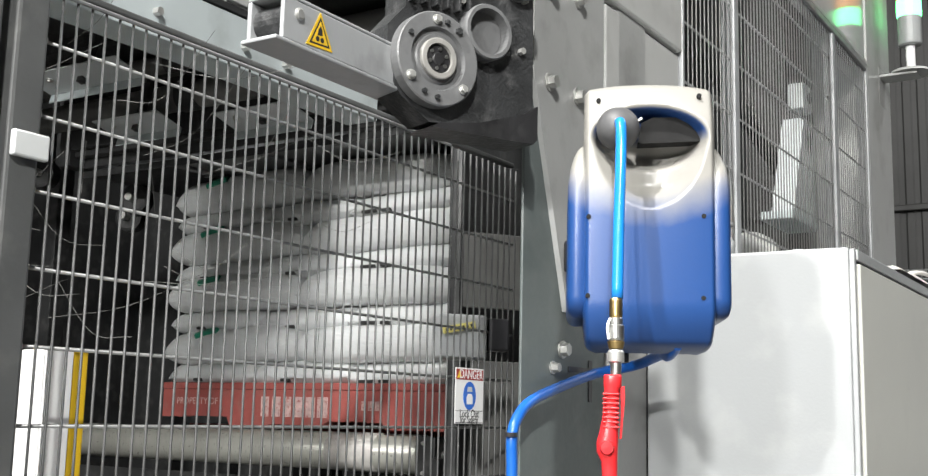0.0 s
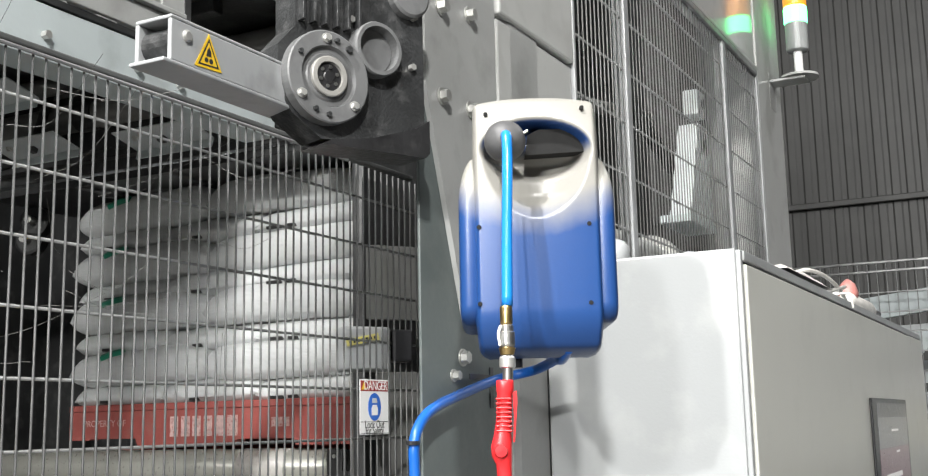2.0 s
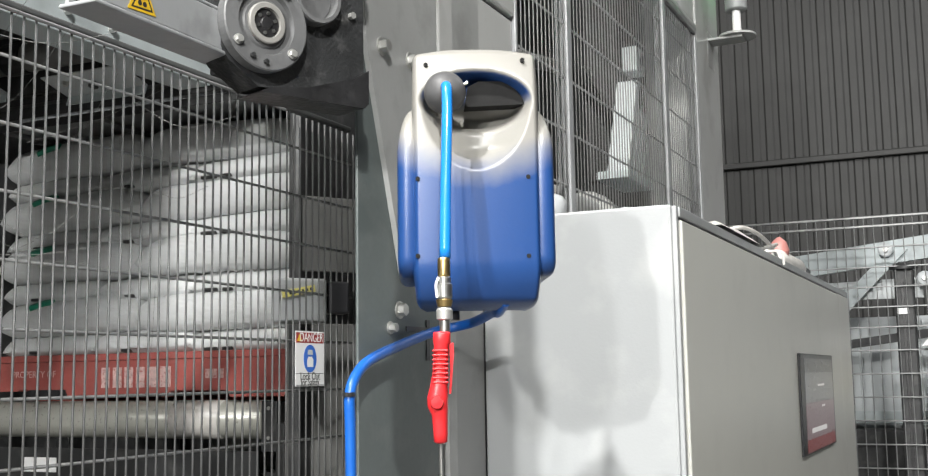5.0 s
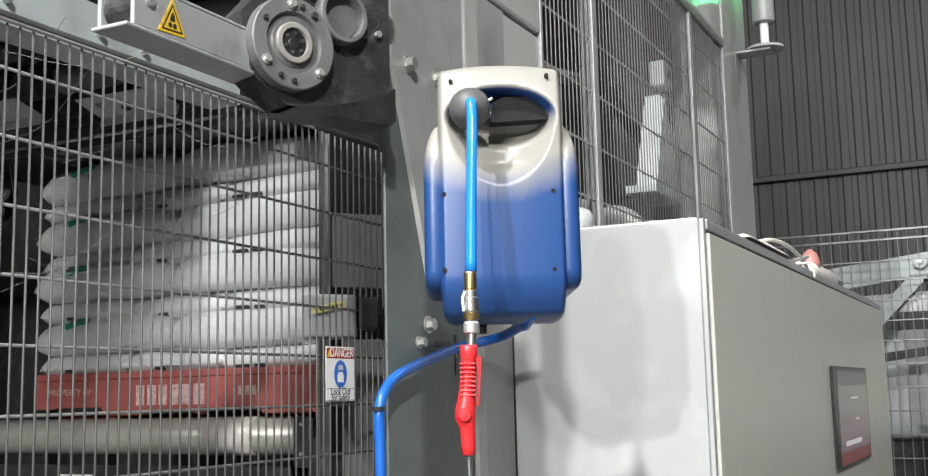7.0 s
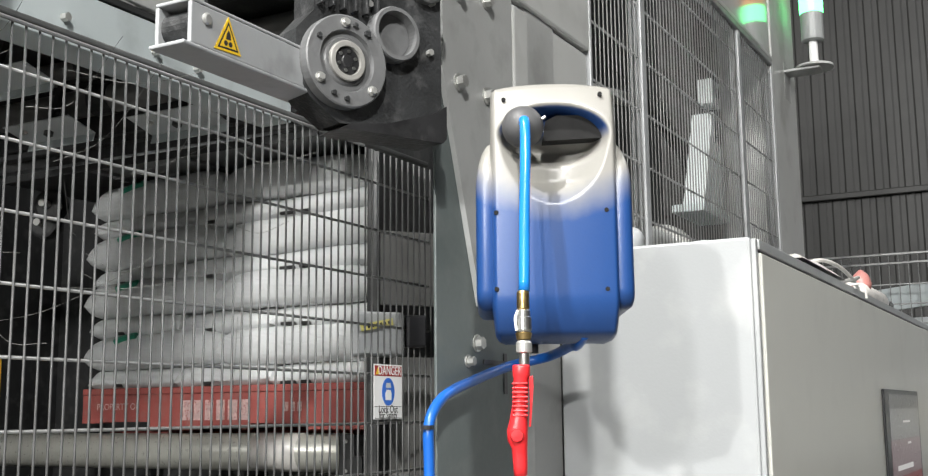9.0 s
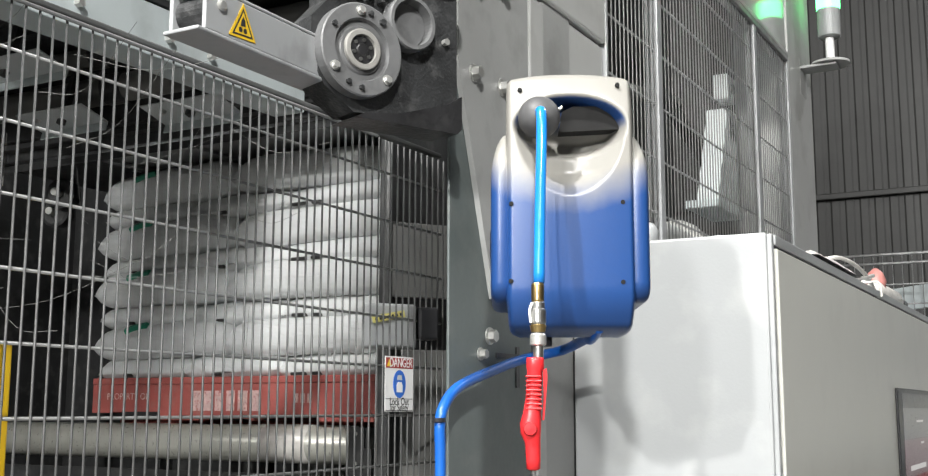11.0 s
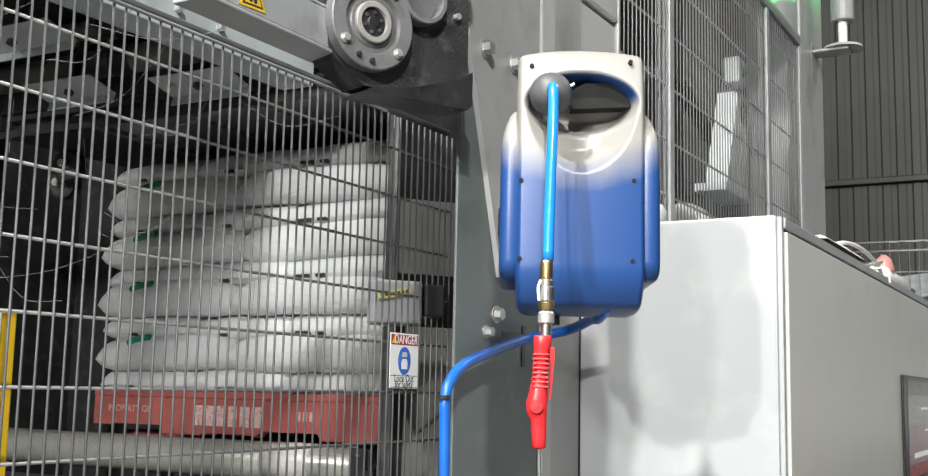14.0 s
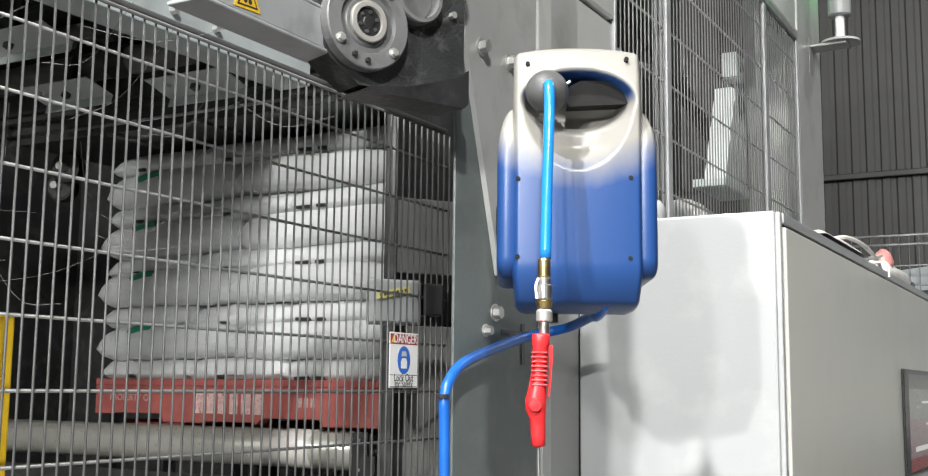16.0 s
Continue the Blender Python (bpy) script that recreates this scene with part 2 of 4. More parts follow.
def hose(pts, r, n=12, steps=8):
    line = smooth_line(pts, steps) if steps > 1 else [Vector(q) for q in pts]
    bm = bmesh.new()
    rings = []
    up = Vector((0.3, 0.2, 0.93)).normalized()
    for i, q in enumerate(line):
        d = (line[min(i + 1, len(line) - 1)] - line[max(i - 1, 0)]).normalized()
        u = d.cross(up)
        if u.length < 0.2:
            u = d.cross(Vector((1, 0, 0)))
        u.normalize()
        v = d.cross(u)
        if rings:
            # keep the ring's start in line with the last one
            w = last - d * last.dot(d)
            u = w.normalized()
            v = d.cross(u)
        last = u
        rings.append([bm.verts.new(q + (u * math.cos(2 * math.pi * k / n) + v * math.sin(2 * math.pi * k / n)) * r) for k in range(n)])
    for a, b in zip(rings, rings[1:]):
        for k in range(n):
            bm.faces.new((a[k], a[(k + 1) % n], b[(k + 1) % n], b[k]))
    bm.faces.new(rings[0])
    bm.faces.new(rings[-1])
    return bm


def prism(outline, axis, a, b):
    """An outline of pairs, drawn out along axis from a to b."""
    bm = bmesh.new()

    def at(p, q):
        return {"x": (q, p[0], p[1]), "y": (p[0], q, p[1]), "z": (p[0], p[1], q)}[axis]
    lo = [bm.verts.new(at(p, a)) for p in outline]
    hi = [bm.verts.new(at(p, b)) for p in outline]
    n = len(outline)
    bm.faces.new(lo)
    bm.faces.new(hi)
    for i in range(n):
        bm.faces.new((lo[i], lo[(i + 1) % n], hi[(i + 1) % n], hi[i]))
    return bm


def lettering(text, size, m, mat, parent, name="lettering", label=""):
    """Words as a thin mesh in the built-in font, centred, in the XY plane of m."""
    cu = bpy.data.curves.new("words", "FONT")
    cu.body, cu.size, cu.align_x, cu.align_y, cu.extrude = text, size, "CENTER", "CENTER", 0.0002
    tmp = new("words", cu)
    me = bpy.data.meshes.new_from_object(tmp)
    bpy.data.objects.remove(tmp)
    me.materials.clear()
    me.materials.append(mat)
    ob = new(name, me)
    ob.parent, ob.matrix_basis = parent, m
    return tagged(ob, label)


FACE_X = Matrix(((0, 0, 1, 0), (1, 0, 0, 0), (0, 1, 0, 0), (0, 0, 0, 1)))    # a sheet that faces +x
FACE_Y = Matrix(((1, 0, 0, 0), (0, 0, -1, 0), (0, 1, 0, 0), (0, 0, 0, 1)))   # a sheet that faces -y


def hex_bolt(parent, at, normal, r=0.012, h=0.009, washer=True, mat=None, name="bolt"):
    bm = bmesh.new()
    n = Vector(normal).normalized()
    a = Vector(at)
    if washer:
        add_cyl(bm, a, a + n * 0.003, r * 1.35, n=18)
        a = a + n * 0.003
    add_cyl(bm, a, a + n * h, r, r * 0.96, n=6)
    return part(name, bm, mat or STEEL_DULL, parent)


# ---- hall ----
structure("floor", box((-14, -14, -0.2), (12, 16, 0.0)), CONCRETE, "worn grey concrete factory floor")
structure("ceiling", box((-14, -14, 9.0), (12, 16, 9.2)), ROOF, "pale sheet metal hall roof")


def cladding(x0, x1, y, z0, z1, pitch=0.13, depth=0.006):
    """Trapezoid sheet that faces -y."""
    bm = bmesh.new()
    xs = []
    n = int((x1 - x0) / pitch)
    for i in range(n):
        a = x0 + i * pitch
        xs += [(a, 0), (a + pitch * 0.3, 0), (a + pitch * 0.42, -depth), (a + pitch * 0.88, -depth)]
    rows = [[bm.verts.new((a, y + d, z)) for a, d in xs] for z in (z0, z1)]
    for i in range(len(xs) - 1):
        bm.faces.new((rows[0][i], rows[0][i + 1], rows[1][i + 1], rows[1][i]))
    add_box(bm, (x0, y + 0.02, z0), (x1, y + 0.12, z1))
    return bm


structure("wall_north", cladding(-14, 12, 11.0, 0, 9.0), CLADDING, "dark corrugated metal cladding wall")
for k, (lo, hi) in enumerate((((-14, -14.2, 0), (12, -14, 9)), ((-14.2, -14, 0), (-14, 16, 9)), ((12, -14, 0), (12.2, 16, 9)))):
    structure(("wall_south", "wall_west", "wall_east")[k], box(lo, hi), CLADDING, "dark metal hall wall")
for z in (3.55,):
    structure("girt", box((-14, 10.94, z), (12, 10.96, z + 0.06), 0.01), CLADDING, "dark horizontal wall girt")


# ---- wire mesh fence ----
FX = -1.325
fence = thing("mesh_fence", "grey welded wire mesh guard fence panel with a steel frame", "fence", (FX, 1.18, 0))
wire_v = finish("wire", cyl((0, 0, 1.0), (0, 0, 2.168), 0.002, n=6), WIRE_DARK, True)
Y0, Y1 = 1.185, 2.405
n_wires = 52
for i in range(n_wires):
    part("wire", wire_v, None, fence, m=pose(0.0022, 0.018 + (Y1 - Y0) * i / (n_wires - 1) - 0.012, 0))
wire_h = finish("cross_wire", cyl((0, -0.03, 0), (0, Y1 - 1.18, 0), 0.0027, n=6), WIRE, True)
for k in range(12):
    part("cross_wire", wire_h, None, fence, m=pose(-0.0028, 0, 1.0 + 0.1 * k))
part("top_rail", box((-0.02, -0.012, 2.1755), (-0.001, 1.225, 2.186), 0.003), POST, fence, "dark folded steel top rail")
# bright wire stops short of the rail: its shape marks the gear's shade
part("top_wire", cyl((0.0055, -0.012, 2.168), (0.0055, 0.95, 2.168), 0.0034, n=8), WIRE, fence, "bright top wire ending where the gear's shade begins")
part("side_rail", box((-0.02, -0.03, 0.9), (-0.0055, -0.008, 2.19), 0.003), POST, fence)
for k in range(12):
    part("clamp", cyl((0.001, -0.03, 1.0 + 0.1 * k), (0.001, -0.016, 1.0 + 0.1 * k), 0.0055, n=10), STEEL_DULL, fence)

post = thing("fence_post", "dark grey square steel fence post with a pale clip", "post", (FX, 1.136, 0))
part("post_tube", box((-0.04, -0.026, 0), (0.016, 0.022, 2.5), 0.005), POST, post)
part("clip", box((0.0165, -0.024, 1.934), (0.026, 0.03, 1.968), 0.003), CLIP, post, "pale grey plastic clip")
post2 = thing("fence_post", "dark grey square steel fence post", "post", (FX, 1.05, 0))
part("post_tube", box((-0.04, -0.05, 0), (0.016, 0.04, 2.5), 0.005), POST, post2)

# small danger notice on the wires
sign = thing("danger_sign", "small red, white and blue danger notice on mesh", "sign", (FX + 0.006, 2.222, 1.664))
sign.matrix_basis = sign.matrix_basis @ Matrix.Diagonal((1, 0.84, 1, 1))
part("plate", box((0, -0.064, -0.056), (0.0012, 0.064, 0.056), 0.0004), SIGN_WHITE, sign)
part("border", box((0.0012, -0.061, 0.032), (0.0016, 0.061, 0.053)), SIGN_RED, sign, "dark red header band")
lettering("DANGER", 0.026, Matrix.Translation((0.0018, 0.006, 0.0425)) @ FACE_X, SIGN_WHITE, sign)
part("triangle", prism([(-0.058, 0.035), (-0.036, 0.035), (-0.047, 0.05)], "x", 0.0016, 0.0019), YELLOW, sign)
part("disc", turned([(0.0012, 0.0285), (0.0017, 0.0285)], 28), SIGN_BLUE, sign, m=pose(0, 0, 0.0))
part("symbol", prism([(-0.013, -0.017), (0.013, -0.017), (0.014, -0.003), (0.008, 0.004), (-0.008, 0.004), (-0.014, -0.003)], "x", 0.0017, 0.002), SIGN_WHITE, sign)
part("symbol", prism([(-0.012, 0.008), (0.012, 0.008), (0.009, 0.018), (-0.009, 0.018)], "x", 0.0017, 0.002), PALE_SHEET, sign)
lettering("Lock Out", 0.0225, Matrix.Translation((0.0016, 0, -0.0365)) @ FACE_X, INK, sign)
lettering("for Safety", 0.021, Matrix.Translation((0.0016, 0, -0.0485)) @ FACE_X, INK, sign)
for zz in (-0.0545, -0.031):
    part("line", box((0.0012, -0.061, zz), (0.0016, 0.061, zz + 0.0012)), INK, sign)

# light curtain column behind the fence
curtain = thing("light_curtain", "yellow and white safety light curtain column", "safety sensor", (-1.43, 1.30, 0))
part("housing", box((-0.03, -0.02, 0), (0.02, 0.042, 1.706), 0.004), YELLOW, curtain)
part("window", box((0.0203, -0.033, 0), (0.024, 0.012, 1.704), 0.001), SIGN_WHITE, curtain, "white front strip")
part("side_plate", box((-0.03, -0.034, 0), (0.0195, -0.0205, 1.703), 0.002), SIGN_WHITE, curtain)


# ---- inner column behind the fence ----
inner = thing("frame_column", "dark grey square machine column behind mesh", "column", (-1.51, 2.44, 0))
part("shaft", box((0.06, -0.105, 0), (0.09, 0.17, 2.75), 0.008), DARK_STEEL, inner)
part("side_panel", box((-0.004, -0.09, 1.86), (0.004, 0.075, 2.03), 0.002), TUBE_DARK, inner, "grey cover plate", m=pose(0.128, -0.03, 0, 0, 0, -35))
part("foot_plate", box((-0.02, -0.09, 0.0), (0.003, 0.09, 1.745), 0.002), TUBE_DARK, inner, m=pose(0.112, -0.02, 0, 0, 0, -35))
switch = thing("safety_switch", "grey safety switch box with a yellow label", "switch", (-1.372, 2.275, 1.79), -35)
part("case", box((-0.03, -0.06, -0.05), (0.02, 0.05, 0.045), 0.006), BEAM_GREY, switch)
part("label_plate", box((0.0205, -0.05, 0.012), (0.0225, 0.025, 0.027), 0.0005), PALE_YELLOW, switch, "yellow printed label", m=pose(0, 0, 0, 12, 0, 0))
for k in range(7):
    part("print", box((0.0226, -0.044 + 0.0095 * k, 0.0165), (0.023, -0.039 + 0.0095 * k, 0.0225)), INK, switch, m=pose(0, 0, 0, 12, 0, 0))
part("actuator", box((-0.01, 0.052, -0.03), (0.025, 0.1, 0.04), 0.006), BLACK, switch)


# ---- green-grey machine column with bolted plate ----
col = thing("machine_column", "green-grey painted machine column with bolted plate", "column", (-1.05, 2.0, 0))
part("web", box((-0.018, -0.018, 0), (-0.012, 0.318, 4.2), 0.002), GREEN_GREY, col)
part("gusset", prism([(0.132, 1.82), (0.285, 1.82), (0.285, 4.2), (-0.02, 4.2), (-0.008, 2.25)], "x", -0.011, 0.0), GREY_PLATE, col, "tapered grey stiffening plate")
part("tube", prism([(0.319, -0.2), (0.319, -0.03), (0.335, -0.006), (0.36, 0.0), (0.46, 0.0), (0.4985, 0.0), (0.4985, -0.2)], "z", 0, 4.2), GREY_PLATE, col, "rounded grey corner tube", m=Matrix(((0, 1, 0, 0), (1, 0, 0, 0), (0, 0, 1, 0), (0, 0, 0, 1))))
for yy, zz, rr in ((0.05, 2.241, 0.013), (0.166, 2.242, 0.013), (0.05, 2.42, 0.013), (0.166, 2.44, 0.013)):
    hex_bolt(col, (0.0, yy, zz), (1, 0, 0), rr, 0.014)
for yy, zz, rr in ((0.135, 1.75, 0.0125), (0.098, 1.715, 0.009)):
    hex_bolt(col, (-0.012, yy, zz), (1, 0, 0), rr, 0.012)
part("slot", box((-0.0118, 0.245, 1.655), (-0.0095, 0.258, 1.735)), BLACK, col)
part("slot", box((-0.0118, 0.16, 1.71), (-0.0095, 0.25, 1.72)), BLACK, col)

# panel beside the column and the guarded bay
panel = thing("machine_cover", "light grey folded sheet cover with a seam", "machine panel", (-1.05, 2.5, 0))
part("lower_sheet", box((-0.06, -0.205, 1.96), (0.0, 0.2, 2.478), 0.006), LIGHT_PLATE, panel)
part("upper_sheet", box((-0.06, -0.205, 2.486), (0.008, 0.2, 4.2), 0.006), LIGHT_PLATE, panel)
bay = thing("machine_fascia", "glossy light grey sheet fascia above guard", "machine panel", (-1.05, 3.9, 0))
part("fascia", box((-0.06, -1.19, 3.0), (0.0, 0.735, 4.3), 0.005), LIGHT_PLATE, bay)
part("end_post", box((-0.25, 0.738, 0.0), (0.006, 1.15, 4.3), 0.006), LIGHT_PLATE, bay, "light grey end post")
part("rim", box((0.0, -1.19, 2.995), (0.01, 0.73, 3.012), 0.002), GREY_PLATE, bay)

guard = thing("mesh_guard", "grey welded mesh guard on machine side", "guard", (-1.05, 2.71, 0))
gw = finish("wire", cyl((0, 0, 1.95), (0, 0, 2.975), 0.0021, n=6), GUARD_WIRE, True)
gy = 0.02
while gy < 1.91:
    part("wire", gw, None, guard, m=pose(0.0, gy, 0))
    gy += 0.0285
gh = finish("cross_wire", cyl((0, 0, 0), (0, 1.91, 0), 0.0035, n=6), WIRE, True)
for k in range(7):
    part("cross_wire", gh, None, guard, m=pose(-0.006, 0, 1.98 + 0.15 * k))
for yy, w in ((0.0, 0.012), (0.385, 0.035), (1.42, 0.035), (1.91, 0.02)):
    part("upright", box((-0.03, yy - w / 2, 1.95), (0.008, yy + w / 2, 2.99), 0.003), BEAM_GREY, guard)
part("top_bar", box((-0.012, 0.008, 2.972), (0.012, 1.9, 2.992), 0.003), WIRE, guard, "bright top bar")

# inside the guarded bay
structure("bay_back", box((-1.79, 2.95, 0), (-1.74, 5.3, 4.2)), DARK_STEEL, "dark machine bay back wall")
structure("bay_top", box((-1.79, 2.6, 4.2), (-1.06, 5.3, 4.25)), DARK_STEEL, "dark machine bay top")
hopper = thing("hopper", "pale grey tapered sheet metal hopper", "hopper", (-1.26, 4.42, 2.36))
part("body", prism([(-0.24, 0.0), (0.05, 0.0), (0.04, 0.38), (-0.08, 0.38)], "x", -0.03, 0.05), PALE_SHEET, hopper)
part("lip", box((-0.06, -0.28, -0.03), (0.06, 0.055, 0.0), 0.004), BLUE_GREY, hopper)
bar = thing("bay_column", "dark vertical steel bar inside machine", "column", (-1.28, 4.53, 0))
part("bar", box((-0.04, -0.05, 0), (0.04, 0.05, 4.1), 0.004), DARK_STEEL, bar)
for zz in (2.62, 2.78):
    sensor = thing("sensor_box", "small white sensor box on dark bar", "sensor", (-1.24, 4.41, zz))
    part("case", box((-0.03, -0.06, 0), (0.03, 0.05, 0.1), 0.006), PALE_SHEET, sensor)
    part("lens", cyl((0.03, 0, 0.05), (0.036, 0, 0.05), 0.02), BLACK, sensor)
drive = thing("drive_unit", "grey drive motor with clamps inside machine", "motor", (-1.3, 3.75, 2.05))
part("motor", cyl((0, -0.2, 0.1), (0, 0.22, 0.1), 0.08), GREY_PLATE, drive)
part("flange", cyl((0, 0.2, 0.1), (0, 0.24, 0.1), 0.11), STEEL_DULL, drive)
part("foot", box((-0.1, -0.2, -0.06), (0.1, 0.25, 0.02), 0.01), DARK_STEEL, drive)
part("valve", box((0.05, -0.45, -0.05), (0.11, -0.32, 0.1), 0.01), PALE_SHEET, drive)
for k, (za, zb) in enumerate(((2.7, 2.95), (2.3, 2.2), (2.85, 2.55))):
    pipe = thing("pipe", "dark pipe running inside machine bay", "pipe", (-1.6, 3.0, 0))
    part("hanger", box((-0.143, 0.58, za + 0.02), (0.1 * k + 0.02, 0.62, za + 0.05), 0.002), DARK_STEEL, pipe)
    part("run", hose([(0.1 * k, -0.2, za), (0.1 * k, 0.6, za + 0.05), (0.1 * k, 1.9, zb)], 0.03, 10, 4), DARK_STEEL if k else GREY_PLATE, pipe)


# ---- stack light ----
tower = thing("stack_light", "stack light with lit green and amber segments", "signal lamp", (-0.93, 4.9, 3.02))
part("bracket", box((-0.115, -0.05, -0.012), (0.03, 0.05, 0.0), 0.004), GREY_PLATE, tower, "grey steel bracket arm")
part("bracket_plate", box((-0.12, -0.06, -0.12), (-0.113, 0.06, 0.03), 0.002), GREY_PLATE, tower)
part("base", turned([(0.0, 0.078), (0.01, 0.076), (0.02, 0.03)], 28, "Z"), GREY_PLATE, tower)
part("stem", cyl((0, 0, 0.02), (0, 0, 0.115), 0.018), SIGN_WHITE, tower, "white stem")
part("body", turned([(0.115, 0.038), (0.12, 0.046), (0.235, 0.046)], 28, "Z"), BEACON_GREY, tower, "grey unlit segment")
part("green_lens", turned([(0.2355, 0.045), (0.24, 0.048), (0.305, 0.048), (0.309, 0.045)], 28, "Z"), LENS_GREEN, tower, "glowing green segment")
part("amber_lens", turned([(0.31, 0.045), (0.314, 0.048), (0.38, 0.048), (0.384, 0.045)], 28, "Z"), LENS_AMBER, tower, "amber segment")
part("red_lens", turned([(0.385, 0.045), (0.39, 0.048), (0.455, 0.048), (0.46, 0.036)], 28, "Z"), LENS_RED, tower, "red segment")


# ---- white control cabinet ----
cab = thing("control_cabinet", "white steel control cabinet with grey side door", "cabinet", (-0.83, 2.5, 0))
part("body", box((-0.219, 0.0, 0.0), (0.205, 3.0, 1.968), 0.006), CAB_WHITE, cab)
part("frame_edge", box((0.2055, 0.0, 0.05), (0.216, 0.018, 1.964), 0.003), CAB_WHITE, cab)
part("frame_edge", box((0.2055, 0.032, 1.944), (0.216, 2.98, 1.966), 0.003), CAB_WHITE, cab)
part("gasket", box((0.206, 0.0185, 0.06), (0.2105, 2.62, 1.9435)), GASKET, cab, "black door seal")
door = part("door", box((0.2105, 0.026, 0.07), (0.221, 2.6, 1.936), 0.003), CAB_DOOR, cab, "grey enamel door")
part("end_panel", box((0.2105, 2.62, 0.07), (0.219, 2.985, 1.94), 0.003), CAB_DOOR, cab)
part("eyebolt", turned([(0, 0.03), (0.012, 0.03), (0.02, 0.012), (0.03, 0.012)], 16, "Z"), CAB_WHITE, cab, m=pose(0.05, 0.2, 1.968))

# operator screen on the door
hmi = thing("operator_panel", "black framed touch screen with red status bars", "touch screen", (-0.608, 4.38, 1.5))
part("bezel", box((0, -0.44, -0.145), (0.008, 0.35, 0.18), 0.003), BLACK, hmi)
SCREEN_GREY = glowing("screen_grey", (0.3, 0.3, 0.3), 0.35, (0.04, 0.04, 0.04))
SCREEN_DARK = glowing("screen_dark", (0.2, 0.2, 0.2), 0.22, (0.03, 0.03, 0.03))
SCREEN_ROSE = glowing("screen_rose", (0.33, 0.24, 0.25), 0.36, (0.04, 0.03, 0.03))
SCREEN_RED = glowing("screen_red", (0.3, 0.08, 0.08), 0.36, (0.05, 0.01, 0.01))
SCREEN_WHITE = glowing("screen_white", (0.7, 0.68, 0.66), 0.6, (0.1, 0.1, 0.1))
for nm, a, b, c, d, mt in (("header", -0.36, 0.32, 0.12, 0.165, SCREEN_DARK), ("field", -0.36, 0.32, 0.02, 0.119, SCREEN_GREY),
                           ("field", -0.36, 0.32, -0.098, 0.019, SCREEN_ROSE), ("footer", -0.36, 0.32, -0.138, -0.099, SCREEN_RED)):
    part(nm, box((0.0082, a, c), (0.0092, b, d)), mt, hmi)
for a, b, c, d in ((-0.08, 0.08, 0.072, 0.079), (0.0, 0.08, 0.0, 0.007), (-0.26, 0.1, -0.08, -0.064)):
    part("bar", box((0.0093, a, c), (0.0098, b, d)), SCREEN_WHITE, hmi)

# clutter on the cabinet roof
TOP = 1.969
dome = thing("round_cap", "white round plastic cap on cabinet roof", "cap", (-0.93, 2.62, TOP))
part("cap", turned([(0.0, 0.022), (0.015, 0.034), (0.04, 0.036), (0.055, 0.026), (0.062, 0.01)], 20, "Z"), CAB_WHITE, dome, smooth=True)
loop = thing("cable_coil", "loose pale cable coil lying on cabinet roof", "cable", (-0.7, 3.75, TOP))
part("coil", hose([(0.06 * math.cos(a), 0.3 * math.sin(a), 0.035 + 0.03 * math.sin(a * 1.5)) for a in [i * 0.52 for i in range(25)]], 0.006, 8, 4), PAPER, loop)
rag = thing("plastic_wrap", "crumpled dusty plastic wrap on cabinet roof", "wrapping", (-0.7, 3.2, TOP))
bm = bmesh.new()
bmesh.ops.create_grid(bm, x_segments=14, y_segments=30, size=1.0)
for v in bm.verts:
    v.co = Vector((v.co.x * 0.09, v.co.y * 0.28, 0.004 + 0.04 * (1 - max(abs(v.co.x), abs(v.co.y)) ** 3) * (0.5 + noise.noise((v.co.x * 3, v.co.y * 5, 1.0)))))
part("film", bm, PAPER, rag, smooth=True)
gun2 = thing("spray_bottle", "faded red and clear bottle lying on cabinet roof", "bottle", (-0.68, 4.2, TOP))
part("bottle", turned([(0.0, 0.014), (0.02, 0.03), (0.4, 0.032), (0.5, 0.022), (0.56, 0.012)], 16, "Z"), PAPER, gun2, "dusty clear bottle", smooth=True, m=pose(0, -0.1, 0.033, -90, 0, 0))
part("cap", turned([(0, 0.0), (0.001, 0.03), (0.02, 0.034), (0.05, 0.024), (0.066, 0.006)], 16, "Z"), PINK, gun2, "faded red cap", smooth=True, m=pose(0, -0.05, 0.042))
part("tip", cyl((0, 0.47, 0.033), (0, 0.56, 0.036), 0.015), BLACK, gun2)
drip = thing("cable_end", "white cable end hanging over cabinet edge", "cable", (-0.6, 3.62, TOP))
part("end", hose([(-0.03, 0, 0.006), (0.012, 0.0, 0.003), (0.016, 0.01, -0.035)], 0.0035, 8, 5), PAPER, drip)


# ---- beam with warning triangle ----
beam = thing("support_beam", "grey steel box beam with yellow warning triangle", "beam", (-1.10, 1.5, 2.11))
BD = -0.068
part("front_plate", box((-0.007, -0.127, 0.022), (0.0, 0.3, 0.083), 0.002), BEAM_GREY, beam)
part("top_plate", box((BD, -0.127, 0.0835), (0.0, 0.3, 0.089), 0.002), BEAM_GREY, beam)
part("bottom_plate", box((BD + 0.006, -0.144, 0.0155), (0.003, 0.3, 0.0215), 0.002), BEAM_GREY, beam, "projecting lower plate")
part("rear_plate", box((BD, -0.127, 0.022), (BD + 0.007, 0.3, 0.083), 0.002), BEAM_GREY, beam)
part("roller", cyl((BD + 0.0075, -0.098, 0.054), (-0.0075, -0.098, 0.054), 0.024), CAST, beam, "dark end roller")
part("rivet", turned([(0.0, 0.009), (0.003, 0.009), (0.005, 0.006)], 18), STEEL_DULL, beam, m=pose(0.0003, -0.096, 0.064))
tri = part("warning_triangle", prism([(-0.079, 0.027), (-0.021, 0.030), (-0.05, 0.081)], "x", 0.0003, 0.0012), YELLOW, beam, "yellow black-edged crush warning triangle")
